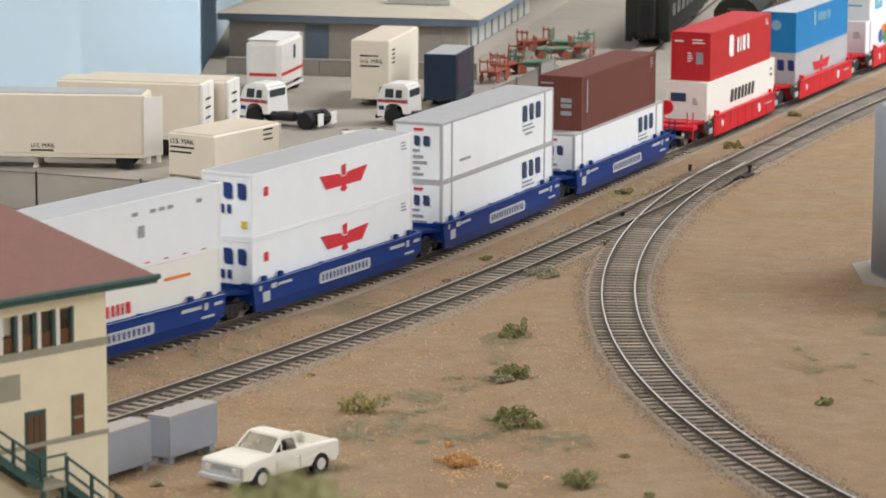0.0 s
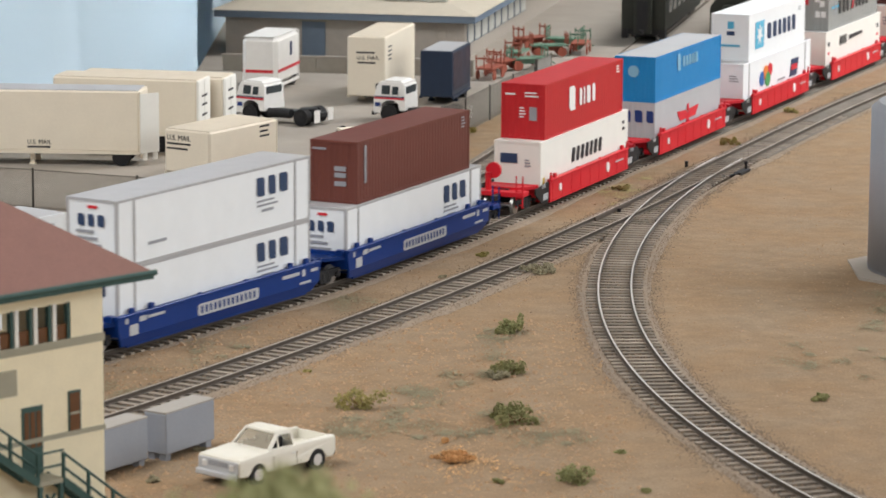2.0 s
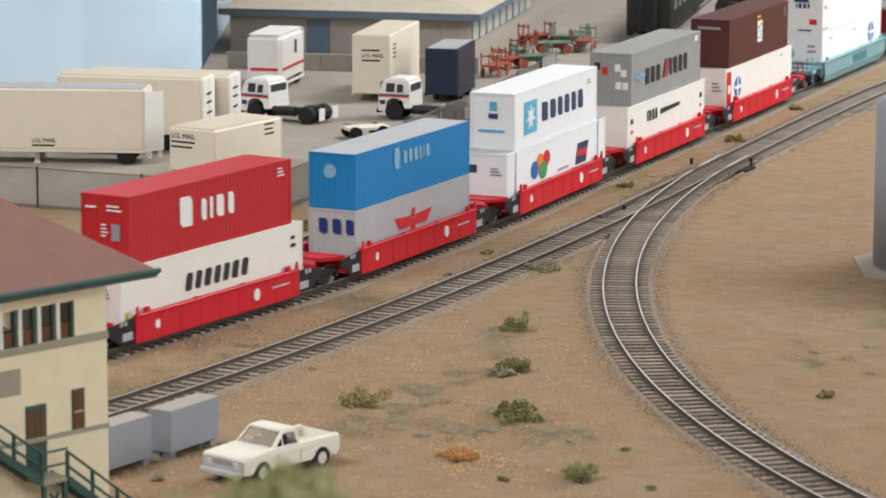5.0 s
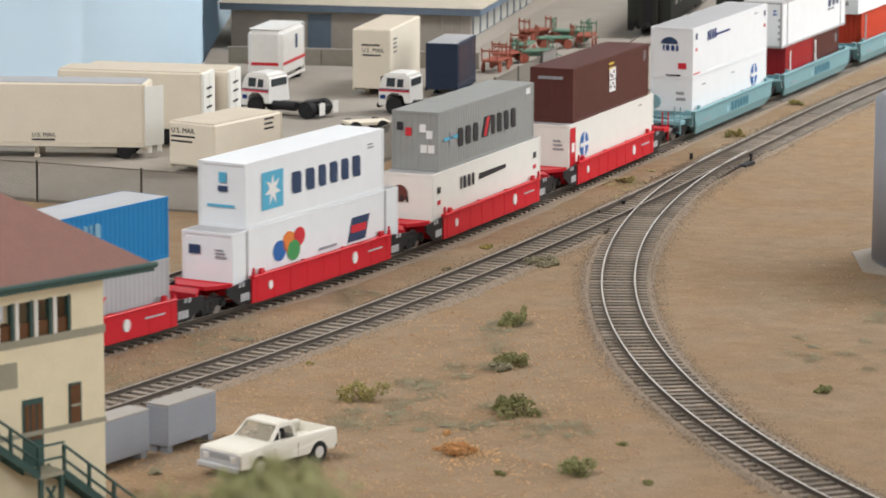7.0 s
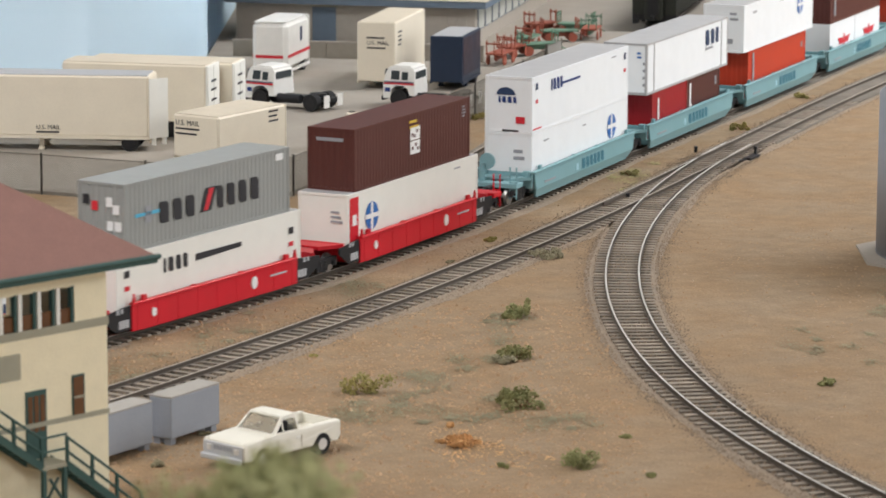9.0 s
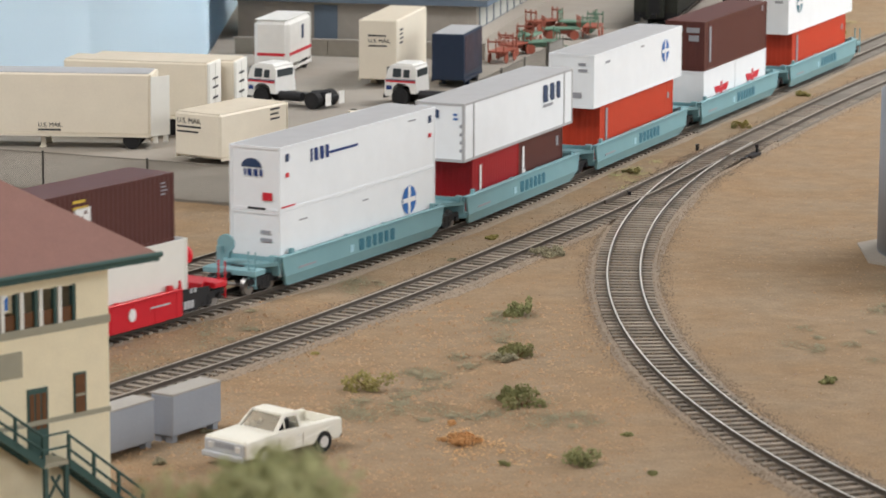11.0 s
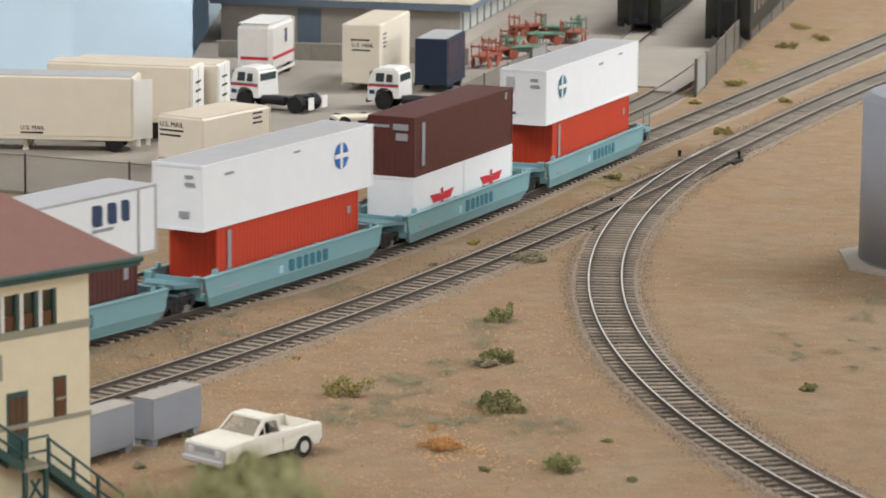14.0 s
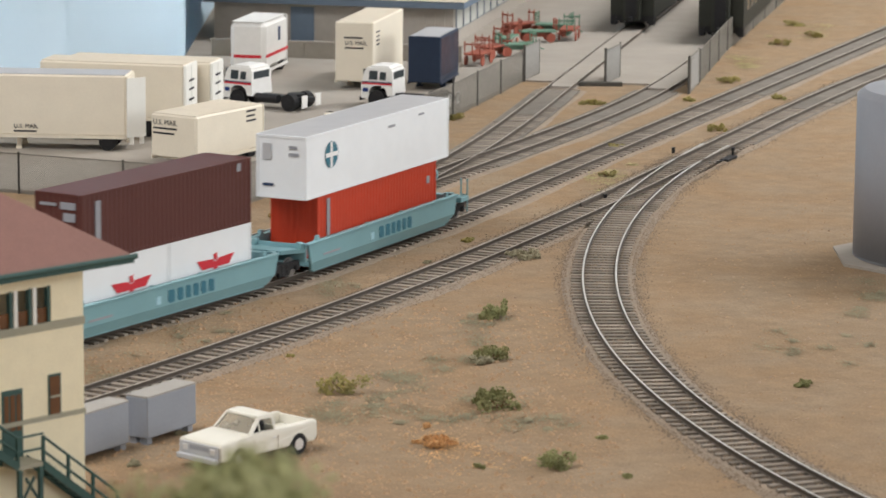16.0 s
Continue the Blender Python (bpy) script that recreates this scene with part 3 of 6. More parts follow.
    c = put(container("container", L45, HC, "cream", "cream white 45-foot container with red corner panel and round blue emblem", roof="roof_grey"), "B5", 0)
    strip(c, "red_panel", -6.7, 0.3, 0.85, 2.4, "red_car", -1.3)
    strip(c, "panel_mark", -6.45, 1.4, 0.4, 0.5, "ink_white", -1.312)
    emblem(c, -4.5, 1.6, 0.66, "ink_sfblue", -1.3)
    data_lines(c, 4.2, 2.5, 0.9, 1)
    data_lines(c, -0.4, 2.0, 0.6, 3, "ink_grey", "end", 0.1)
    # teal cars
    c = put(container("container", L48, HC, "white", "white 48-foot container with blue side stripe and end emblem", roof="roof_grey"), "C1", 1)
    blocks(c, "initial_block", -4.6, 1.9, (0.35, 0.7, 0.7, 0.6), 0.6, "ink_blue", -1.3)
    strip(c, "blue_stripe", -2.9, 2.05, 2.6, 0.12, "ink_blue", -1.3)
    b = B()
    prism(b, [(0.75 * math.cos(math.pi * k / 8) * 0.7 + 0.15, 1.95 + 0.4 * math.sin(math.pi * k / 8)) for k in range(9)], "x", -L48 / 2 - 0.012, -L48 / 2)
    part("end_emblem", b, M["ink_slate"], c)
    blocks(c, "initial_block", 0.55, 1.55, (0.4, 0.8, 0.8, 0.6), 0.32, "ink_blue", -L48 / 2, face="end")
    strip(c, "end_notice", -0.4, 0.5, 0.5, 0.35, "ink_red", -L48 / 2, "end")
    strip(c, "forklift_pocket", 0.35, 0.06, 0.9, 0.1, "ink_black", -L48 / 2, "end")
    for x in (-6.8, 6.6):
        data_lines(c, x, 2.2, 0.4, 1, "ink_slate", h=0.35)
        data_lines(c, x, 1.5, 0.4, 1, "ink_red", h=0.2)
    data_lines(c, 4.6, 2.5, 1.0, 1)
    strip(c, "corner_flash", -7.2, 0.16, 1.2, 0.07, "ink_red", -1.3)
    c = put(container("container", L48, HC, "white", "white 48-foot container with round blue emblem, lower of two"), "C1", 0)
    emblem(c, 4.7, 1.7, 0.68, "ink_sfblue", -1.3)
    data_lines(c, -5.6, 2.3, 1.0, 1)
    data_lines(c, 0.2, 2.3, 0.7, 1)
    data_lines(c, -0.3, 1.9, 0.7, 2, "ink_grey", "end", 0.16)
    c = put(container("container", L48, HC, "white", "white 48-foot container with grey frame and dark blue initials", roof="roof_grey", posts="roof_grey"), "C2", 1)
    posted(c)
    blocks(c, "initial_block", 3.0, 1.6, (0.95, 0.85, 0.75), 0.9, "ink_slate", -1.3)
    data_lines(c, 3.1, 1.35, 1.9, 1, "ink_grey", h=0.14)
    blocks(c, "initial_block", 1.1, 2.15, (0.9, 0.8, 0.7), 0.4, "ink_slate", -L48 / 2, face="end")
    data_lines(c, -0.7, 2.3, 0.3, 2, "ink_sfblue", "end", 0.1)
    for z in (0.5, 0.9, 1.3, 1.7):
        strip(c, "door_hinge", -1.05, z, 0.12, 0.16, "ink_grey", -L48 / 2, "end")
    c = put(container("container", L20, STD, "deep_red", "deep red 20-foot corrugated container with white code column", 2.45, ribs=True), "C2", 0, -3.06)
    strip(c, "code_column", -2.1, 0.5, 0.22, 1.7, "ink_white", -1.225)
    c = put(container("container", L20, STD, "maroon", "dark brown 20-foot corrugated container with white code column", 2.45, ribs=True), "C2", 0, 3.06)
    strip(c, "code_column", -2.6, 0.9, 0.26, 1.4, "ink_white", -1.225)
    strip(c, "code_column", -2.35, 0.7, 0.2, 0.4, "ink_white", -1.225)
    strip(c, "corner_code", 2.1, 1.7, 0.3, 0.5, "ink_grey", -1.225)
    for key, tint in (("C3", "ink_sfblue"), ("C5", "ink_teal")):
        c = put(container("container", L48, HC, "white", "white 48-foot container with round emblem on an orange-red one", roof="roof_grey"), key, 1)
        emblem(c, 4.4 if key == "C3" else -4.9, 1.8, 0.62, tint, -1.3)
        data_lines(c, -5.5 if key == "C3" else 0.8, 2.25, 1.0, 1, h=0.12)
        data_lines(c, 0.2 if key == "C3" else 4.0, 2.45, 0.8, 1, h=0.1)
        data_lines(c, -0.4, 2.3, 0.6, 2, "ink_grey", "end", 0.15)
        if key == "C3":
            strip(c, "end_mark", -0.1, 0.55, 0.5, 0.3, "ink_grey", -L48 / 2, "end")
        else:
            strip(c, "end_plate", 0.95, 1.75, 0.45, 0.75, "pale_grey", -L48 / 2, "end")
            strip(c, "end_mark", 0.95, 0.55, 0.55, 0.12, "ink_slate", -L48 / 2, "end")
        c = put(container("container", L40, HC, "orange_red", "orange-red 40-foot corrugated container with white code column", 2.45, ribs=True), key, 0)
        strip(c, "code_column", -5.2, 0.7, 0.3, 2.0, "ink_grey", -1.225)
        strip(c, "corner_code", 5.05, 1.9, 0.3, 0.35, "ink_grey", -1.225)
    c = put(container("container", L40, HC, "maroon", "dark maroon 40-foot corrugated container with white code column", 2.45, ribs=True), "C4", 1)
    strip(c, "code_column", -5.2, 0.45, 0.35, 2.1, "ink_grey", -1.225)
    data_lines(c, 5.0, 2.4, 0.4, 1, h=0.35)
    strip(c, "end_plate", 0.95, 2.35, 0.85, 0.13, "ink_grey", -L40 / 2, "end")
    strip(c, "end_plate", -0.1, 2.25, 0.8, 0.3, "ink_grey", -L40 / 2, "end")
    strip(c, "end_plate", -0.25, 1.75, 0.62, 0.35, "ink_grey", -L40 / 2, "end")
    for sh in (-3.06, 3.06):
        c = put(container("container", L20, STD, "white", "white 20-foot container with red winged emblem", 2.45), "C4", 0, sh)
        wings(c, 0.3, 0.95, 2.8, 0.85, "ink_red", -1.225)


build_loads()


# ---- well cars ----
def wheelset_truck(parent, x, scale=1.0):
    """A two-axle truck with side frames and wheels."""
    b = B()
    for sy in (-1, 1):
        y = sy * 1.02
        prism(b, [(x - 1.25, 0.32), (x - 0.5, 0.28), (x - 0.4, 0.05), (x + 0.4, 0.05), (x + 0.5, 0.28), (x + 1.25, 0.32), (x + 1.2, 0.62), (x - 1.2, 0.62)], "y", y - 0.09, y + 0.09)
        for k in (-0.9, 0.9):
            cylinder(b, (x + k, y + sy * 0.05, 0.35), (x + k, y + sy * 0.2, 0.35), 0.14, 8)
        for k in (-0.2, 0.2):
            cylinder(b, (x + k, y + sy * 0.02, 0.08), (x + k, y + sy * 0.02, 0.55), 0.1, 8)
    box(b, x - 0.3, x + 0.3, -1.0, 1.0, 0.3, 0.62)
    truck = part("truck", b, M["black"], parent, "black two-axle truck")
    for k in (-0.9, 0.9):
        b = B()
        for sy in (-1, 1):
            cylinder(b, (x + k, sy * 0.70, 0.28), (x + k, sy * 0.82, 0.28), 0.43, 16)
            cylinder(b, (x + k, sy * 0.66, 0.28), (x + k, sy * 0.70, 0.28), 0.48, 16)
        cylinder(b, (x + k, -0.7, 0.28), (x + k, 0.7, 0.28), 0.08, 8)
        part("wheelset", b, M["steel"], truck)
    return truck


CARS = {}


def well_car(key, mat, style, first, last):
    """One platform of an articulated well car: two deep side sills, end decks, bolsters and a shared truck."""
    names = {"blue": "dark blue well car with white lettering on its side sill", "red": "bright red ribbed well car with black end panels",
             "teal": "pale teal well car with dark lettering on its side sill"}
    c = thing("well_car", Matrix(), names[style], "well car", "well cars of the train")
    E = 7.75                                       # half length of the well
    top, low = 1.13 if style == "red" else 1.28, 0.02
    R = 6.15 if style == "red" else E              # half length of the side sills
    for sy in (-1, 1):
        y = sy * 1.52
        b = B()
        if style == "red":
            prism(b, [(-R, low), (R, low), (R, top), (-R, top)], "y", y - 0.05, y + 0.05)
        else:
            # a plate with a lower edge that leans inwards
            a0, a1 = (-E + 0.15, E - 0.05) if style == "teal" else (-E, E)
            w0, w1 = (-E + 0.4, E - 0.3) if style == "teal" else (-E + 0.15, E - 0.15)
            prism(b, [(w0, 0.42), (w1, 0.42), (a1, top), (a0, top)], "y", y - 0.06, y + 0.06)
            lower = prism(B(), [(w0 + 0.3, low), (w1 - 0.5, low), (w1, 0.42), (w0, 0.42)], "y", y - 0.06, y + 0.06)
            for v in lower.verts:
                if v.co.z < 0.2:
                    v.co.y -= sy * 0.15
            part("lower_sill", lower, M[mat], c)
        sill = part("side_sill", b, M[mat], c)
        part("top_chord", box(B(), -R + 0.05, R - 0.05, y - 0.13, y + 0.13, top - 0.02, top + 0.09, 0.02), M[mat], sill)
        part("bottom_chord", box(B(), -R + 0.9, R - 0.9, y - sy * 0.2 - 0.08, y - sy * 0.2 + 0.08, low - 0.1, low + 0.05, 0.02), M[mat], sill)
        if style == "red":
            for k in range(9):
                x = -R + 0.4 + k * (2 * R - 0.8) / 8
                part("side_rib", box(B(), x - 0.04, x + 0.04, min(y + sy * 0.05, y + sy * 0.062), max(y + sy * 0.05, y + sy * 0.062), low, top - 0.02), M[mat], sill)
            if sy < 0:
                for x in (-R + 1.5, R - 3.4):
                    bb = B()
                    n = 12
                    r = 0.2 if x < 0 else 0.28
                    prism(bb, [(x + r * 0.8 * math.cos(2 * math.pi * j / n), 0.62 + r * math.sin(2 * math.pi * j / n)) for j in range(n)], "y", y - 0.10, y - 0.04)
                    part("round_emblem", bb, M["ink_white"], sill)
                strip(sill, "small_lettering", R - 2.2, 0.68, 1.3, 0.08, "pale_grey", y - 0.09)
        elif sy < 0:
            yy = y - 0.065
            if style == "blue":
                b = B()
                prism(b, [(-1.95, 0.52), (-1.85, 0.44), (2.55, 0.44), (2.7, 0.52), (2.7, 0.88), (2.6, 0.95), (-1.8, 0.95), (-1.95, 0.88)], "y", yy - 0.012, yy + 0.002)
                part("name_panel", b, M["pale_grey"], sill, "white name panel")
                blocks(sill, "name_block", -1.75, 0.54, (0.62,) * 13, 0.32, "ink_blue", yy - 0.012, gap=0.42)
                for x, z, w, h in ((-6.9, 0.45, 0.6, 0.45), (-7.2, 1.0, 0.2, 0.22), (-6.2, 0.95, 0.5, 0.22), (-5.6, 1.0, 1.2, 0.12), (4.6, 0.95, 1.4, 0.15), (6.2, 0.85, 0.25, 0.3), (6.9, 0.95, 0.6, 0.14), (6.0, 0.5, 0.9, 0.1)):
                    strip(sill, "small_lettering", x, z, w, h, "pale_grey", yy)
            else:
                strip(sill, "company_mark", -1.5, 0.55, 0.34, 0.34, "ink_ice", yy)
                blocks(sill, "name_block", -0.7, 0.5, (1.1, 1.0, 0.85, 0.9, 0.85, 0.95), 0.55, "ink_teal", yy, gap=0.14)
                strip(sill, "small_lettering", -6.2, 0.6, 1.6, 0.1, "ink_grey", yy)
    # guides on the sill tops
    for x in ((-6.6, -1.6, 1.9, 6.7) if style == "teal" else (-5.2, -1.6, 1.9, 5.4) if style == "red" else (-6.6, -5.2, -1.6, 1.9, 5.4, 6.7)):
        for sy in (-1, 1):
            big = abs(x) > 5
            b = B()
            prism(b, [(x - 0.18, top + 0.05), (x + 0.18, top + 0.05), (x + 0.1, top + (0.3 if big else 0.13)), (x - 0.1, top + (0.3 if big else 0.13))], "y", sy * 1.47 - 0.08, sy * 1.47 + 0.08)
            part("container_guide", b, M[mat], c)
    # cross floor beams and end bulkheads
    for x in (-6.2, -3.1, 0.0, 3.1, 6.2):
        part("floor_beam", box(B(), x - 0.25, x + 0.25, -1.2, 1.2, 0.05, FLOOR - 0.01), M[mat], c)
    for sx in (-1, 1):
        part("bulkhead", box(B(), sx * (E - 0.12) - 0.06, sx * (E - 0.12) + 0.06, -1.46, 1.46, 0.5, top + 0.02), M[mat], c)
        b = B()
        x0, x1 = sx * (E - 0.1), sx * (E + 0.95)
        prism(b, [(x0, -1.45), (x1, -0.75), (x1, 0.75), (x0, 1.45)] if sx > 0 else [(x0, 1.45), (x1, 0.75), (x1, -0.75), (x0, -1.45)], "z", 0.95, 1.12)
        part("end_deck", b, M[mat], c)
        if style == "red":
            for sy in (-1, 1):
                b = B()
                prism(b, [(sx * (R + 0.01), 0.12), (sx * (R + 1.0), 0.12), (sx * (R + 1.95), 0.7), (sx * (R + 1.95), 0.98), (sx * (R + 0.01), 1.12)], "y", sy * 1.47 - 0.04, sy * 1.47 + 0.04)
                part("end_panel", b, M["black"], c, "black end panel with small white lettering")
            for k in range(3):
                strip(c, "small_lettering", sx * (R + 0.5) - 0.35 + 0.24 * k, 0.24, 0.2, 0.34, "pale_grey", -1.51)
            strip(c, "small_lettering", sx * (R + 0.8) - 0.2, 0.88, 0.15, 0.2, "pale_grey", -1.51)
            strip(c, "small_lettering", sx * (R + 0.8) + 0.08, 0.88, 0.15, 0.2, "pale_grey", -1.51)
            b = B()
            prism(b, [(sx * (R - 0.15) - 0.13, top), (sx * (R - 0.15) + 0.13, top), (sx * (R - 0.15), top + 0.45)], "y", -1.6, -1.5)
            part("corner_guide", b, M[mat], c)
        else:
            part("end_post", box(B(), sx * (E - 0.05) - 0.15, sx * (E - 0.05) + 0.15, -1.35, -1.0, 1.05, 1.4, 0.03), M[mat], c)
            part("end_post", box(B(), sx * (E - 0.05) - 0.15, sx * (E - 0.05) + 0.15, 1.0, 1.35, 1.05, 1.4, 0.03), M[mat], c)
        part("articulation", box(B(), min(x1, sx * (E + 1.12)), max(x1, sx * (E + 1.12)), -0.3, 0.3, 0.6, 1.05), M["black"], c)
    wheelset_truck(c, 8.9 if not last else 8.3)
    if first:
        wheelset_truck(c, -8.3)
    for on, sx in ((first, -1), (last, 1)):
        if not on:
            continue
        x = sx * (E + 0.9)
        b = B()
        box(b, min(x, x + sx * 0.9), max(x, x + sx * 0.9), -1.35, 1.35, 0.75, 1.0, 0.03)
        part("end_platform", b, M[mat], c)
        b = B()
        for y in (-1.3, -0.95):
            cylinder(b, (x + sx * 0.8, y, 0.2), (x + sx * 0.8, y, 1.85), 0.04, 6)
        for z in (0.35, 0.7, 1.05):
            cylinder(b, (x + sx * 0.8, -1.3, z), (x + sx * 0.8, -0.95, z), 0.03, 6)
        part("grab_iron", b, M[mat], c)
        b = B()
        cylinder(b, (x + sx * 0.4, 0.75, 1.0), (x + sx * 0.4, 0.75, 1.9), 0.16, 8)
        cylinder(b, (x + sx * 0.2, 0.5, 2.0), (x + sx * 0.35, 0.5, 2.0), 0.42, 14)
        part("brake_wheel", b, M[mat if style != "blue" else "red_car"], c)
        part("coupler", box(B(), min(x + sx * 0.9, x + sx * 1.75), max(x + sx * 0.9, x + sx * 1.75), -0.14, 0.14, 0.62, 0.9, 0.03), M["black"], c)
    CARS[key] = c
    return c


TRAIN = [("A1", -35.2), ("A2", -17.75), ("A3", 0.0), ("A4", 17.8), ("B1", 40.0), ("B2", 57.8), ("B3", 75.6), ("B4", 93.4), ("B5", 111.2),
         ("C1", 132.3), ("C2", 150.1), ("C3", 167.9), ("C4", 185.7), ("C5", 203.5)]
STYLE = {"A": ("navy_car", "blue"), "B": ("red_car", "red"), "C": ("teal_car", "teal")}
for key, _ in TRAIN:
    well_car(key, *STYLE[key[0]], key in ("B1", "C1"), key in ("A4", "B5", "C5"))

# the head of the train has moved on by this many metres at these times
RUN = [(0.0, 8.65), (1.5, 29.1), (3.5, 56.1), (7.0, 103.5), (9.0, 130.2), (12.5, 176.9), (14.5, 203.8), (16.0, 223.8)]


def run(t):
    return float(np.interp(t, [r[0] for r in RUN], [r[1] for r in RUN]))


def motions():
    """The train draws past on the main line; the loads ride on their cars."""
    level = {"B2": STD, "C2": STD, "C4": STD}
    for key, q in TRAIN:
        rows = []
        for k in range(33):
            t = k * 0.5
            s = q - run(t)
            a, b = MAIN(s - 8.8)[0], MAIN(s + 8.8)[0]
            mid, d = (a + b) / 2, b - a
            rows.append((t, at(mid.x, mid.y, 0, math.degrees(math.atan2(d.y, d.x)))))
        walk(CARS[key], rows)
        for ob, up, shift in BOXES.get(key, []):
            z = FLOOR + (level.get(key, HC) + 0.01 if up else 0.0)
            walk(ob, [(t, m @ at(shift, 0, z)) for t, m in rows])

lay_track("main_track", MAIN, "railway track on grey ballast under the train", near=(-45, 75), dark=True, dusty=(27, 190))
lay_track("siding_track", SIDING, "weathered railway track on light ballast beside the main line", near=(-55, 60), dark=True, dusty=(36, 126))
lay_track("branch_track", BRANCH, "curved railway track with shiny rails leaving a turnout", near=(-60, 42))

lay_track("yard_lead_track", YARD_LEAD, "railway track behind the main line", near=(-40, 0), dark=True)
lay_track("yard_track", YARD_A, "railway track leading through a fence gate", near=(0, 60), dark=True, dusty=(24, 44))
lay_track("yard_track", YARD_A2, "railway track sunk in yard paving", near=(0, 0), dark=True, paved=True)
lay_track("yard_track", YARD_B, "railway track curving to a fence gate", near=(8, 60), dark=True, dusty=(20, 46))
lay_track("yard_track", YARD_B2, "railway track sunk in yard paving", near=(0, 0), dark=True, paved=True)

M["tower_wall"] = material("cream_stucco", (0.85, 0.76, 0.55), 0.8, 0.05, 0.03, 1.5, 0.15, 8)
M["trim_olive"] = material("olive_grey_trim", (0.36, 0.34, 0.26), 0.7, 0.06, 0.02)
M["tower_roof"] = material("dusty_red_roof", (0.235, 0.125, 0.105), 0.85, 0.06, 0.05, 1.2, 0.1, 10)
M["trim_green"] = material("dark_green_paint", (0.045, 0.095, 0.085), 0.55, 0.08, 0.02)
M["wood_brown"] = material("brown_wood", (0.14, 0.06, 0.022), 0.6, 0.2, 0.05, 2.5)
M["tank"] = material("silver_grey_tank_paint", (0.285, 0.297, 0.325), 0.5, 0.05, 0.02, 0.6)
M["crate"] = material("bluish_grey_plastic", (0.285, 0.305, 0.345), 0.6, 0.05, 0.03, 0.8)
M["crate_lid"] = material("dusty_grey_plastic", (0.36, 0.34, 0.31), 0.8, 0.08, 0.04, 0.8)
M["trailer"] = material("ivory_trailer_paint", (0.77, 0.70, 0.575), 0.55, 0.04, 0.02, 0.8)
M["trailer_roof"] = material("dusty_ivory_roof", (0.62, 0.55, 0.44), 0.7, 0.06, 0.03, 0.8)
M["van_white"] = material("white_truck_paint", (0.78, 0.77, 0.74), 0.4, 0.04, 0.01)
M["navy_box"] = material("navy_trailer_paint", (0.022, 0.035, 0.065), 0.45, 0.08, 0.02)
M["navy_side"] = material("rusty_navy_paint", (0.085, 0.045, 0.045), 0.6, 0.3, 0.1, 1.2, second=(0.03, 0.04, 0.065), amount=0.5)
M["pickup"] = material("off_white_pickup_paint", (0.77, 0.745, 0.66), 0.4, 0.03, 0.01)
M["wall_tan"] = material("greyish_tan_wall", (0.42, 0.38, 0.33), 0.8, 0.06, 0.03)
M["screen_tan"] = material("hazy_tan_screen", (0.42, 0.37, 0.29), 0.3, 0.06)
M["windscreen"] = material("hazy_clear_plastic", (0.50, 0.45, 0.36), 0.15, 0.06)
M["windscreen"].node_tree.nodes["Principled BSDF"].inputs["Alpha"].default_value = 0.45
M["fascia"] = material("slate_blue_fascia", (0.155, 0.20, 0.26), 0.6, 0.06, 0.02)
M["roof_tan"] = material("tan_gravel_roof", (0.50, 0.45, 0.365), 0.9, 0.06, 0.06, 0.8)
M["panel_pale"] = material("pale_window_panel", (0.55, 0.56, 0.52), 0.4, 0.05)
M["coach"] = material("dark_pullman_green", (0.028, 0.030, 0.024), 0.55, 0.15, 0.03)
M["cart_red"] = material("faded_red_paint", (0.30, 0.085, 0.055), 0.6, 0.15, 0.05)
M["cart_green"] = material("faded_green_paint", (0.125, 0.225, 0.16), 0.6, 0.15, 0.05)
M["low_wall"] = material("brown_grey_wall", (0.27, 0.24, 0.20), 0.85, 0.08, 0.04)
M["gauze"] = material("galvanised_wire", (0.20, 0.185, 0.16), 0.6, 0.1, 0.03)
M["gate_mesh"] = material("grey_gate_mesh", (0.30, 0.29, 0.27), 0.7, 0.1, 0.12, 2.0)
M["post"] = material("dark_fence_post", (0.10, 0.095, 0.085), 0.6, 0.1)
M["sky"] = material("painted_sky_blue", (0.65, 0.82, 0.94), 0.9, 0.03, 0.0, 0.03, second=(0.71, 0.85, 0.94), amount=0.8)
M["bench_wood"] = material("pale_timber", (0.42, 0.30, 0.19), 0.7, 0.15, 0.06, 0.06)
M["room_wall"] = material("off_white_wall", (0.66, 0.64, 0.60), 0.9, 0.03, 0.01, 0.05)
M["room_floor"] = material("grey_carpet", (0.22, 0.21, 0.20), 0.95, 0.1, 0.1, 0.1)
for nm, c1, c2 in (("leaf_olive", (0.34, 0.28, 0.09), (0.23, 0.21, 0.085)), ("leaf_green", (0.2, 0.21, 0.085), (0.29, 0.275, 0.135)), ("leaf_grey", (0.26, 0.235, 0.15), (0.31, 0.28, 0.19)),
                   ("leaf_orange", (0.66, 0.37, 0.16), (0.56, 0.34, 0.16)), ("leaf_yellow", (0.38, 0.34, 0.15), (0.33, 0.29, 0.14)), ("leaf_tree", (0.36, 0.37, 0.18), (0.42, 0.41, 0.22)),
                   ("dry_grass", (0.28, 0.235, 0.145), (0.25, 0.225, 0.145))):
    M[nm] = material(nm + "_foam", c1, 0.95, 0.25, 0.15, 4.0, second=c2, amount=0.5)


# ---- the yard: paving, low wall, building, backdrop ----
def ground_patch(name, outline, mat, label, z, step=4.0):
    bm = B()
    prism(bm, outline, "z", GROUND - 0.3, z)
    tagged(part(name, bm, M[mat]), label, "paving", kind="structure")


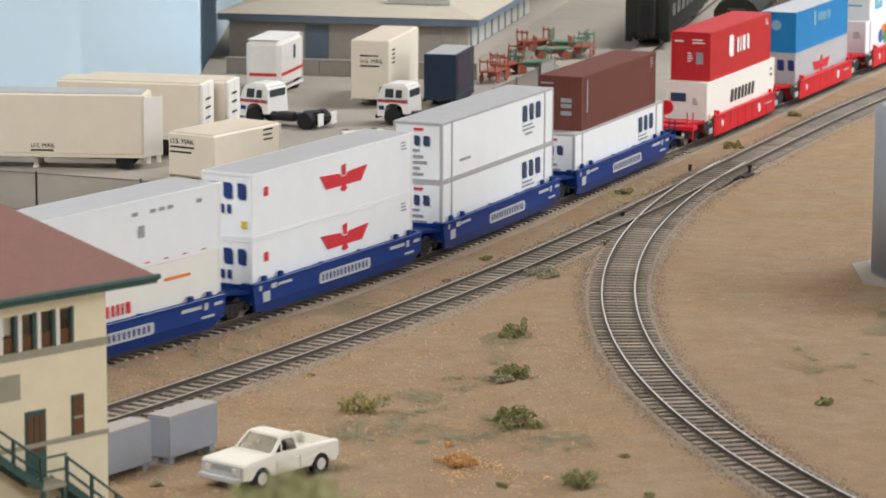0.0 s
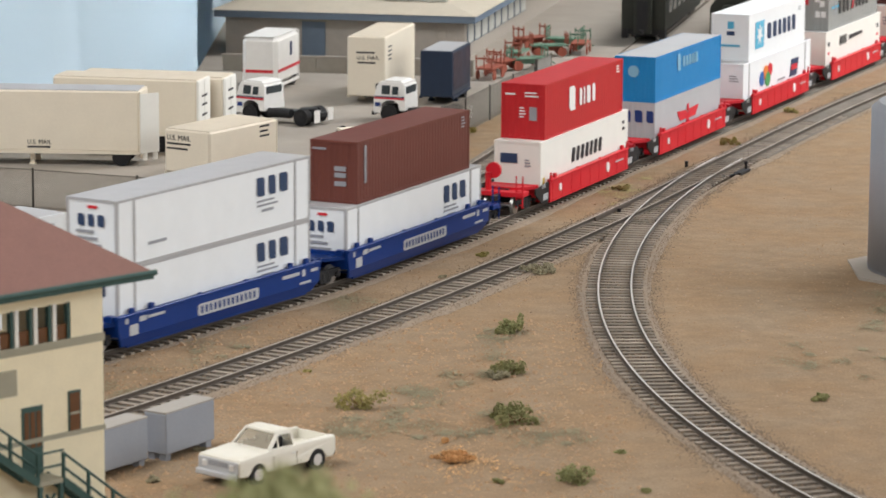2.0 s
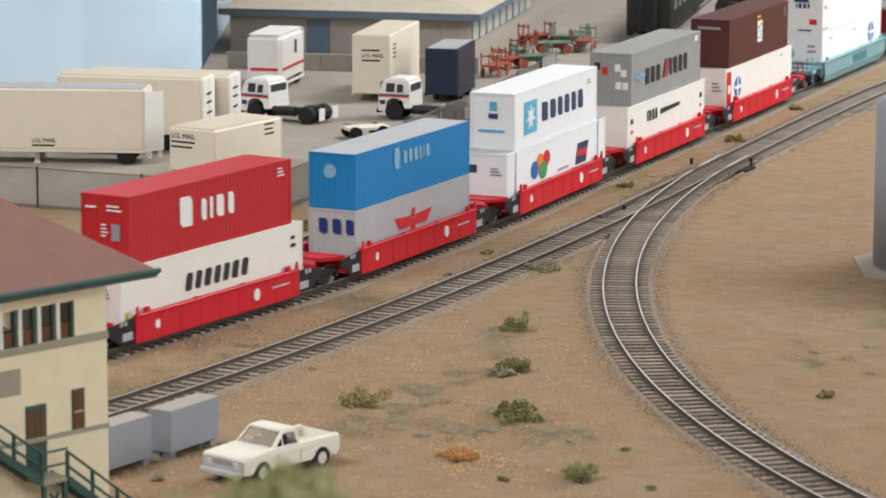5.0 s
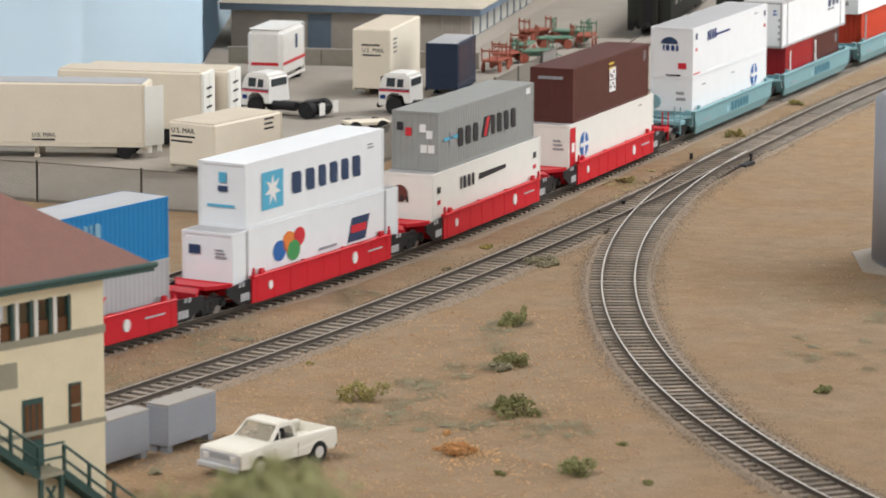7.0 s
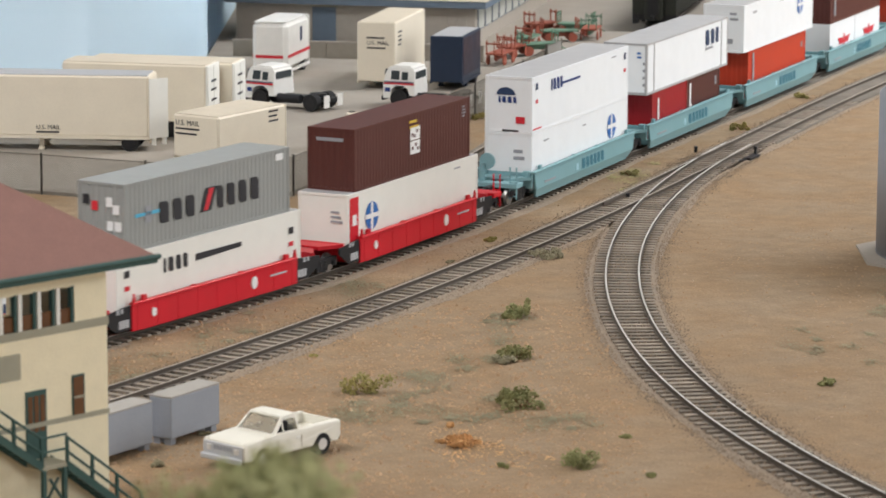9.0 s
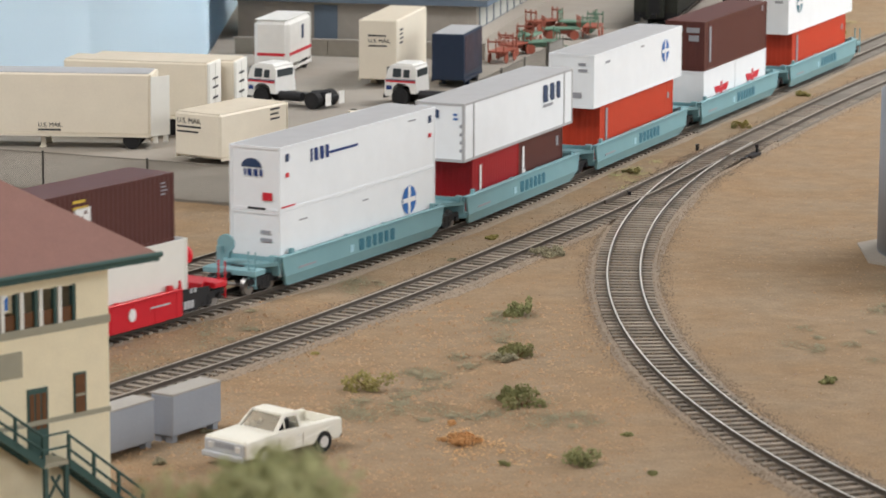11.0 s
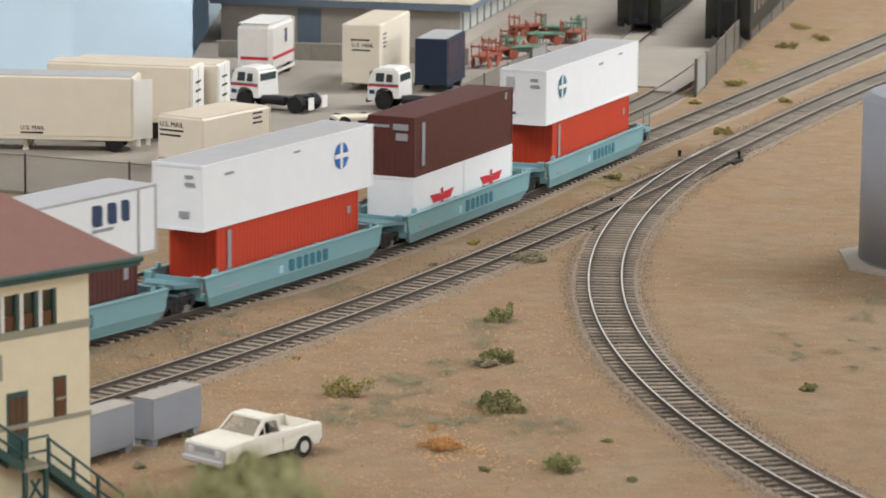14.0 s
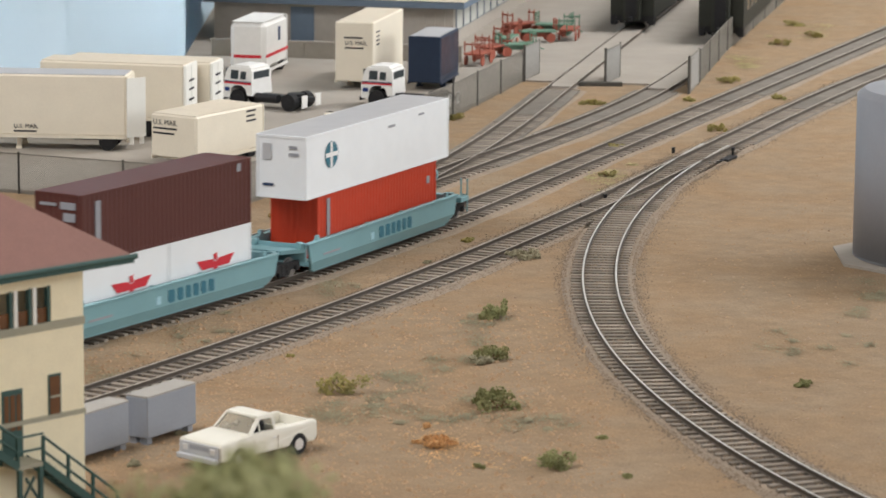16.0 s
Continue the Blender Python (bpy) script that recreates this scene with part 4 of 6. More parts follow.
ground_patch("pavement", [(-60, 189.3), (-23.6, 175.5), (-10.3, 170.2), (-6.5, 180.2), (1.0, 202.8), (5.6, 219.0), (10.6, 218.2), (14.3, 217.6), (25.2, 262.5), (31.4, 300), (-60, 300)],
             "concrete", "pale grey-tan concrete yard paving", GROUND + 0.13)


def build_station():
    m = at(2.0, 235.2, GROUND, -11.5)
    st = thing("station_building", m, "long low tan building with slate blue eaves and a tan roof", "building")
    X, Y = -18.2, 46.0
    b = B()
    box(b, X, -0.9, 0.9, 1.15, 0, 3.2)
    box(b, -1.15, -0.9, 1.15, Y, 0, 3.2)
    box(b, X, X + 0.25, 1.15, Y, 0, 3.2)
    part("wall", b, M["wall_tan"], st)
    b = B()
    for x0, x1, y0, y1 in ((X - 0.6, 0.05, -0.05, 0.1), (-0.1, 0.05, 0.1, Y)):
        box(b, x0, x1, y0, y1, 2.85, 3.35)
    part("fascia", b, M["fascia"], st, "slate blue eaves board")
    b = B()
    v = [b.verts.new(p) for p in ((X - 0.8, -0.15, 3.35), (0.15, -0.15, 3.35), (0.15, Y, 3.35), (X - 0.8, Y, 3.35), (X + 6, 8.5, 5.0), (-7.5, 8.5, 5.0), (-7.5, Y - 7, 5.0), (X + 6, Y - 7, 5.0))]
    for f in ((0, 1, 5, 4), (1, 2, 6, 5), (2, 3, 7, 6), (3, 0, 4, 7), (4, 5, 6, 7), (3, 2, 1, 0)):
        b.faces.new([v[i] for i in f])
    part("roof", b, M["roof_tan"], st, "tan low-pitched roof")
    part("roof_unit", box(B(), -7.2, -2.6, 3.0, 3.6, 4.0, 4.55, 0.03), M["panel_pale"], st)
    door = part("door", box(B(), -12.6, -10.9, 0.82, 0.9, 0.1, 2.6, 0.02), M["fascia"], st, "slate blue dock door")
    part("door_frame", box(B(), -12.75, -10.75, 0.78, 0.84, 2.6, 2.75), M["trim_olive"], door)
    for k, x in enumerate((-3.0, -2.3, -1.6)):
        part("pilaster", box(B(), x, x + 0.12, 0.8, 0.9, 0.0, 2.85), M["wall_tan"], st)
    for k in range(9):
        y = 1.8 + k * 2.6
        w = part("window", box(B(), -0.9, -0.84, y, y + 2.2, 1.1, 2.7, 0.02), M["fascia"], st)
        part("pane", box(B(), -0.84, -0.81, y + 0.1, y + 2.1, 1.2, 2.6), M["panel_pale"], w)
    w = thing("low_wall", at(1.9, 227.4, GROUND, -9.7), "low grey-tan retaining wall across the yard", "wall", kind="structure")
    for k in range(8):
        part("wall_panel", box(B(), -17.4 + k * 2.17, -17.4 + k * 2.17 + 2.15, 0, 0.3, 0, 1.2, 0.03), M["low_wall"], w)
    part("concrete_cap", box(B(), -17.5, 0.05, -0.03, 0.33, 1.2, 1.27), M["concrete"], w)


def build_room():
    bm = B()
    pts = [(-330, 205), (-120, 214), (-25.6, 218.5)]
    for k in range(1, 9):
        a = k * math.pi / 2 / 8
        pts.append((-25.6 + 8.6 * math.sin(a), 218.5 + 12.0 * (1 - math.cos(a))))
    pts += [(-17.0, 246.0), (-16.9, 300.0)]
    lo = [bm.verts.new((x, y, GROUND - 0.3)) for x, y in pts]
    hi = [bm.verts.new((x, y, 62)) for x, y in pts]
    for k in range(len(pts) - 1):
        f = bm.faces.new((lo[k], lo[k + 1], hi[k + 1], hi[k]))
        f.smooth = True
    geo = bmesh.ops.solidify(bm, geom=bm.faces[:], thickness=0.6)
    for x0, x1 in ((-16, 255),):
        box(bm, x0, x1, 412, 414, GROUND - 0.3, 62)
    tagged(part("backdrop", bm, M["sky"]), "pale sky blue painted layout backdrop", "backdrop", kind="structure")
    k = 1 / S
    x0, x1, y0, y1, z0, z1 = -4.2 * k, 3.5 * k, -2.2 * k, 5.2 * k, -1.05 * k, 1.42 * k
    def slab(name, *a, mat="room_wall", label="plain off-white room wall"):
        tagged(part(name, box(B(), *a), M[mat]), label, name.split("_")[0], kind="structure")
    slab("wall_west", x0 - 10, x0, y0, y1, z0, z1)
    slab("wall_north", x0 - 10, x1 + 10, y1, y1 + 10, z0, z1)
    slab("wall_south", x0 - 10, x1 + 10, y0 - 10, y0, z0, z1)
    slab("ceiling", x0 - 10, x1 + 10, y0 - 10, y1 + 10, z1, z1 + 10, label="plain white room ceiling")
    slab("floor", x0 - 10, x1 + 10, y0 - 10, y1 + 10, z0 - 10, z0, mat="room_floor", label="grey carpeted room floor")
    bench = thing("layout_bench", Matrix(), "wooden bench that carries the model layout", "bench", kind="structure")
    for a in ((-330, 250, -25, -21), (-330, 250, 416, 420), (-330, -326, -21, 416), (246, 250, -21, 416), (-326, 246, 195, 199)):
        part("beam", box(B(), *a, -12, GROUND - 0.6), M["bench_wood"], bench)
    for x in (-322, -40, 240):
        for y in (-18, 190, 408):
            part("leg", box(B(), x - 3, x + 3, y - 3, y + 3, z0, -12), M["bench_wood"], bench)
    # the unseen east wall, with a wide opening added behind the side lamp
    wy0, wy1, wz0, wz1 = 0.0, 2.2 * k, 0.1 * k, 1.25 * k
    bm = B()
    box(bm, x1, x1 + 10, y0, wy0, z0, z1)
    box(bm, x1, x1 + 10, wy1, y1, z0, z1)
    box(bm, x1, x1 + 10, wy0, wy1, z0, wz0)
    box(bm, x1, x1 + 10, wy0, wy1, wz1, z1)
    tagged(part("wall_east", bm, M["room_wall"]), "off-white room wall with a wide opening", "wall", kind="structure")


build_station()
build_room()


# ---- signal tower ----
def build_tower():
    t = thing("signal_tower", at(-11.33, 110.0, GROUND, 45), "cream two-storey signal tower with dusty red hip roof and green trim", "tower")
    Lx, Dy, top = -8.6, 5.2, 8.75
    wins = [(-1.35 - 0.78 * (k + 1) + 0.04, -1.35 - 0.78 * k) for k in range(8)]
    wall = B()
    # near face with a row of tall window openings, a small window and a door opening
    box(wall, -1.35, 0, 0, 0.2, 0, top)
    box(wall, Lx, wins[-1][0], 0, 0.2, 0, top)
    x0, x1 = wins[-1][0], -1.35
    box(wall, x0, x1, 0, 0.2, 8.12, top)
    box(wall, x0, -2.62, 0, 0.2, 0, 2.58)
    box(wall, -2.62, x1, 0, 0.2, 0, 3.85)
    box(wall, x0, -3.42, 0, 0.2, 2.58, 6.75)
    box(wall, -3.42, -2.62, 0, 0.2, 4.85, 6.75)
    box(wall, -2.62, x1, 0, 0.2, 3.85, 6.75)
    box(wall, -0.2, 0, 0.2, Dy, 0, top)
    box(wall, Lx, Lx + 0.2, 0.2, Dy, 0, top)
    box(wall, Lx + 0.2, -0.2, Dy - 0.2, Dy, 0, 6.25)
    box(wall, Lx + 0.2, -0.2, Dy - 0.2, Dy, 8.1, top)
    bmesh.ops.remove_doubles(wall, verts=wall.verts, dist=0.001)
    part("wall", wall, M["tower_wall"], t)
    part("upper_floor", box(B(), Lx + 0.2, -0.2, 0.2, Dy - 0.2, 6.0, 6.2), M["wood_brown"], t)
    part("string_course", box(B(), Lx - 0.03, 0.03, -0.06, 0.0, 6.66, 6.93), M["trim_olive"], t)
    part("string_course", box(B(), Lx - 0.03, 0.03, -0.05, 0.0, 3.64, 3.80), M["trim_olive"], t)
    for a, b_ in wins:
        w = part("window", box(B(), a + 0.30, b_ - 0.02, 0.1, 0.16, 6.9, 7.05), M["wood_brown"], t)
        part("mullion", box(B(), a - 0.04, a + 0.12, -0.05, 0.12, 6.9, 8.15, 0.01), M["cream"], w)
        part("sash", box(B(), a + 0.12, b_ - 0.14, 0.06, 0.1, 6.93, 7.42), M["wood_brown"], w)
        part("dark_jamb", box(B(), b_ - 0.14, b_ - 0.04, -0.01, 0.18, 6.9, 8.15), M["trim_green"], w)
    w = part("window", box(B(), -1.52, -1.0, -0.03, 0.02, 3.72, 5.15), M["trim_green"], t)
    part("sash", box(B(), -1.46, -1.06, -0.045, -0.03, 3.7, 5.08), M["wood_brown"], w, "brown wooden sash")
    part("meeting_rail", box(B(), -1.46, -1.06, -0.06, -0.045, 4.36, 4.44), M["trim_olive"], w)
    d = part("door", box(B(), -3.45, -2.6, -0.03, 0.1, 2.58, 4.88), M["trim_green"], t, "dark green door with tall panes")
    for k in range(3):
        part("door_pane", box(B(), -3.36 + k * 0.25, -3.18 + k * 0.25, -0.045, -0.03, 3.5, 4.7), M["wood_brown"], d)
    part("notice_board", box(B(), -4.7, -3.65, -0.06, 0.0, 5.35, 6.2), M["trim_olive"], t, "plain grey-green notice board")
    # hip roof with a deep eave
    o = 1.15
    b = B()
    v = [b.verts.new(p) for p in ((Lx - o, -o, 9.02), (o, -o, 9.02), (o, Dy + o, 9.02), (Lx - o, Dy + o, 9.02), (Lx + 2.6, Dy / 2, 11.5), (-2.6, Dy / 2, 11.5))]
    for f in ((0, 1, 5, 4), (1, 2, 5), (2, 3, 4, 5), (3, 0, 4), (3, 2, 1, 0)):
        b.faces.new([v[i] for i in f])
    part("roof", b, M["tower_roof"], t, "dusty red hip roof")
    b = B()
    for x0, x1, y0, y1 in ((Lx - o - 0.05, o + 0.05, -o - 0.08, -o + 0.04), (o - 0.06, o + 0.05, -o + 0.04, Dy + o), (Lx - o - 0.05, o - 0.06, Dy + o - 0.06, Dy + o + 0.05)):
        box(b, x0, x1, y0, y1, 8.74, 9.0)
    part("fascia", b, M["trim_green"], t, "dark green eaves board")
    part("gutter", cylinder(B(), (Lx - o, -o - 0.12, 8.96), (o + 0.1, -o - 0.12, 8.96), 0.1, 8), M["trim_green"], t)
    part("soffit", box(B(), Lx - o, o - 0.06, -o + 0.04, Dy + o - 0.06, 8.76, 8.86), M["trim_olive"], t)
    # stair: flight up from the left, landing at the door, flight down to the right
    y0, y1 = -0.98, -0.08
    land = part("landing", box(B(), -3.55, -2.5, y0, y1, 2.43, 2.58), M["trim_olive"], t, "wooden stair landing")
    def flight(xa, za, xb, zb, n):
        for y in (y0 + 0.03, y1 - 0.03):
            bb = B()
            prism(bb, [(xa, za - 0.12), (xb, zb - 0.12), (xb, zb + 0.2), (xa, za + 0.2)], "y", y - 0.05, y + 0.05)
            part("stringer", bb, M["trim_green"], t)
        for k in range(n):
            f = (k + 0.5) / n
            x, z = xa + (xb - xa) * f, za + (zb - za) * f
            part("tread", box(B(), x - 0.16, x + 0.16, y0 + 0.06, y1 - 0.06, z + 0.06, z + 0.12), M["trim_green"], t)
        m = max(3, int(abs(xb - xa) / 0.9))
        for h in (0.5, 0.98):
            bb = B()
            cylinder(bb, (xa, y0 + 0.03, za + h), (xb, y0 + 0.03, zb + h), 0.045, 6)
            part("handrail", bb, M["trim_green"], t)
        for k in range(m + 1):
            f = k / m
            x, z = xa + (xb - xa) * f, za + (zb - za) * f
            part("baluster", box(B(), x - 0.045, x + 0.045, y0 - 0.02, y0 + 0.08, z, z + 1.0), M["trim_green"], t)
    flight(-2.5, 2.43, 0.6, 0.0, 13)
    flight(-3.55, 2.53, -8.0, 5.75, 17)
    for h in (0.5, 0.98):
        part("handrail", cylinder(B(), (-3.55, y0 + 0.03, 2.53 + h), (-2.5, y0 + 0.03, 2.53 + h), 0.045, 6), M["trim_green"], t)
    for x in (-3.45, -2.6):
        part("landing_post", box(B(), x - 0.07, x + 0.07, y0, y0 + 0.14, 0, 2.43), M["trim_green"], t)
        bb = B()
        cylinder(bb, (x, y0 + 0.07, 1.2), (x + (0.6 if x < -3 else -0.6), y0 + 0.07, 2.1), 0.05, 6)
        part("brace", bb, M["trim_green"], t)


build_tower()


# ---- storage tank ----
def build_tank():
    t = thing("storage_tank", at(24.85, 158.2, GROUND), "tall silver-grey cylindrical tank on a concrete pad", "tank")
    b = B()
    cylinder(b, (0, 0, 0.15), (0, 0, 7.8), 4.75, 64)
    for f in b.faces:
        f.smooth = len(f.verts) == 4
    shell = part("shell", b, M["tank"], t)
    for z in (0.2,):
        b = B()
        cylinder(b, (0, 0, z), (0, 0, z + 0.03), 4.765, 64)
        part("seam", b, M["tank"], shell)
    b = B()
    cylinder(b, (0, 0, 7.8), (0, 0, 8.1), 4.75, 64, 4.4)
    cylinder(b, (0, 0, 8.1), (0, 0, 8.4), 4.4, 64, 0.5)
    part("roof", b, M["tank"], t, "paler shallow cone roof")
    b = B()
    n = 8
    prism(b, [(5.9 * math.cos(2 * math.pi * (k + 0.5) / n), 5.9 * math.sin(2 * math.pi * (k + 0.5) / n)) for k in range(n)], "z", -0.1, 0.13)
    part("pad", b, M["concrete"], t, "pale concrete pad")


build_tank()


# ---- grey crates beside the tower ----
def crate(x, y, rz, w, d, h):
    c = thing("storage_bin", at(x, y, GROUND, rz), "plain bluish grey bin on short feet beside the track", "bin", "grey bins by the tower")
    part("body", box(B(), 0, w, 0, d, 0.28, h, 0.04), M["crate"], c)
    part("lid", box(B(), 0, w, 0, d, h - 0.01, h + 0.07, 0.02), M["crate_lid"], c, "flat dusty grey lid")
    for fx in (0.1, w - 0.4):
        for fy in (0.1, d - 0.4):
            part("foot", box(B(), fx, fx + 0.3, fy, fy + 0.3, 0, 0.28), M["crate"], c)


crate(-10.1, 119.9, 58, 3.0, 1.0, 1.8)
crate(-12.33, 117.0, 56, 2.9, 1.0, 1.8)


# ---- road trailers and trucks ----
def wheel(parent, x, y, r, w, hub="pale_grey"):
    b = B()
    cylinder(b, (x, y - w / 2, r), (x, y + w / 2, r), r, 18)
    ty = part("tyre", b, M["rubber"], parent)
    b = B()
    s = -1 if y < 0 else 1
    cylinder(b, (x, y + s * (w / 2 - 0.02), r), (x, y + s * (w / 2 + 0.02), r), r * 0.55, 12)
    part("rim", b, M[hub], ty)


def lettering(parent, text, size, m, mat="ink_black"):
    cu = bpy.data.curves.new("lettering", "FONT")
    cu.body, cu.size, cu.extrude = text, size * S, 0.006 * S
    tmp = bpy.data.objects.new("tmp", cu)
    me = bpy.data.meshes.new_from_object(tmp)
    bpy.data.objects.remove(tmp)
    me.materials.append(M[mat])
    ob = new("lettering", me)
    ob.parent = parent
    ob.matrix_basis = m
    return ob


def trailer(x, y, rz, L, W, H, z0, mat, label, roof=None, end_mat=None, text=True, wheels=True, nose=0.12, leg_x=2.0, axles=2):
    """Nose at -x, rear at +x. z0: height of the floor."""
    t = thing("road_trailer", at(x, y, GROUND + 0.13, rz), label, "trailer", "parked trailers")
    b = B()
    box(b, 0, L, -W / 2, W / 2, z0, H, nose)
    part("body", b, M[mat], t)
    part("roof", box(B(), 0.1, L - 0.1, -W / 2 + 0.1, W / 2 - 0.1, H - 0.02, H + 0.02), M[roof or mat], t)
    for sy in (-1, 1):
        part("bottom_rail", box(B(), 0.1, L - 0.05, sy * W / 2 - 0.05, sy * W / 2 + 0.05, z0 - 0.1, z0 + 0.08), M[mat], t)
    part("rear_frame", box(B(), L - 0.06, L + 0.04, -W / 2, W / 2, z0 - 0.08, H - 0.05, 0.02), M[end_mat or mat], t)
    for sy in (-1, 1):
        part("rear_door", box(B(), L + 0.04, L + 0.08, 0.05 if sy > 0 else -W / 2 + 0.1, W / 2 - 0.1 if sy > 0 else -0.05, z0 + 0.1, H - 0.15), M[end_mat or mat], t)
        leg = part("landing_leg", box(B(), leg_x, leg_x + 0.25, sy * 0.8 - 0.12, sy * 0.8 + 0.12, 0.1, z0), M[mat], t)
        part("foot", box(B(), leg_x - 0.05, leg_x + 0.3, sy * 0.8 - 0.2, sy * 0.8 + 0.2, 0.0, 0.1), M[mat], leg)
    if wheels:
        part("bogie_frame", box(B(), L - 3.1, L - 0.4, -0.8, 0.8, min(0.55, z0 - 0.2), z0 - 0.02), M["black"], t)
        for wx in (L - 1.1,) if L < 7 or axles == 1 else (L - 1.0, L - 2.2):
            for sy in (-1, 1):
                wheel(t, wx, sy * (W / 2 - 0.3), 0.5, 0.5, "black")
        part("bumper", box(B(), L - 0.05, L + 0.05, -W / 2 + 0.2, W / 2 - 0.2, 0.45, 0.6), M[mat], t)
    return t


def bars(parent, face, u, z, n, w, y, mat="ink_black", h=0.1):
    for k in range(n):
        strip(parent, "small_lettering", u, z - k * 0.27, w * (1 - 0.12 * (k % 2)), h, mat, y, face)


END = lambda x, y, z: at(x, y, z, -90, 90, 0)


def build_trailers():
    # long ivory trailer, side on, with its rear to the right
    t = trailer(-31.0, 190.2, -4.0, 14.0, 2.5, 4.28, 0.78, "trailer", "long ivory mail trailer resting on its landing legs", "roof_grey", leg_x=7.7, axles=1)
    lettering(t, "U.S. MAIL", 0.34, at(7.6, -1.27, 1.22, 0, 90))
    bars(t, "side", 7.6, 1.0, 1, 1.3, -1.25)
    b = B()
    prism(b, [(14.0, -1.25), (14.05, -1.25), (14.95, -0.35), (14.9, -0.3)], "z", 0.75, 4.1)
    d = part("open_rear_door", b, M["cream"], t, "pale rear door standing ajar")
    for k in range(2):
        part("door_bracket", box(B(), 14.1 + k * 0.5, 14.35 + k * 0.5, -1.05 + 0.5 * k, -0.9 + 0.5 * k, 0.35, 0.78), M["cream"], d)
    for x, y in ((-22.5, 195.9), (-21.35, 198.6)):
        t = trailer(x, y, -12.0, 8.7 if y < 196 else 8.9, 2.5, 4.25 if y < 196 else 4.05, 1.05, "trailer", "ivory mail trailer parked beside another", "trailer_roof", "cream")
        for z in (3.2, 2.7, 2.1):
            b = B()
            box(b, 8.8 if y < 196 else 9.0, 8.82 if y < 196 else 9.02, -0.6, 0.4, z, z + 0.12)
            part("small_lettering", b, M["ink_black"], t)
    # short ivory box with its nose to the camera
    t = trailer(-14.1, 182.8, 58, 6.4, 3.1, 2.85, 0.4, "trailer", "short ivory mail trailer with its nose to the fence", "trailer_roof", wheels=True)
    lettering(t, "U.S. MAIL", 0.4, at(-0.02, 1.35, 2.25, -90, 90))
    bars(t, "end", 1.35, 2.0, 2, 1.6, 0.0)
    bars(t, "side", 4.7, 2.55, 3, 0.9, -1.55)
    t = trailer(-12.15, 219.4, 77, 5.4, 2.4, 3.6, 0.4, "van_white", "white mail trailer with a red stripe at the dock", nose=0.3)
    for nm, a in (("red_stripe", (0.28, 5.5, -1.215, 1.215, 1.25, 1.45)), ("red_stripe", (-0.012, 5.5, -0.93, 0.93, 1.25, 1.45))):
        part(nm, box(B(), *a), M["ink_red"], t)
    part("side_mark", box(B(), 3.1, 3.6, -1.215, -1.18, 2.1, 3.0), M["ink_slate"], t)
    t = trailer(-5.05, 213.9, 77.5, 8.2, 2.5, 4.3, 0.5, "trailer", "tall ivory mail trailer with its nose to the camera", "trailer_roof", nose=0.06)
    lettering(t, "U.S. MAIL", 0.36, at(-0.02, 0.62, 2.85, -90, 90))
    bars(t, "end", 0.65, 3.25, 1, 1.2, 0.0)
    bars(t, "end", 0.6, 2.6, 1, 1.2, 0.0)
    bars(t, "side", 0.8, 3.55, 4, 0.9, -1.25)
    t = trailer(-0.6, 213.6, 77, 5.2, 2.1, 3.45, 0.5, "navy_box", "short navy trailer with a faded rusty side", "roof_grey", nose=0.05)
    part("rusty_side", box(B(), 0.3, 5.1, -1.07, -1.05, 0.9, 3.3), M["navy_side"], t)
    # flatbed bits behind the containers
    for x, y, l in ((-6.2, 198.2, 2.6),):
        f = thing("tyre_rack", at(x, y, GROUND + 0.13, 20), "low tan flatbed with dark tyres in the yard", "flatbed")
        part("deck", box(B(), 0, l, -0.7, 0.7, 0.5, 0.7, 0.03), M["trailer"], f)
        for wx in (0.4, l - 0.5):
            wheel(f, wx, -0.75, 0.38, 0.25, "black")
            wheel(f, wx, 0.75, 0.38, 0.25, "black")


build_trailers()


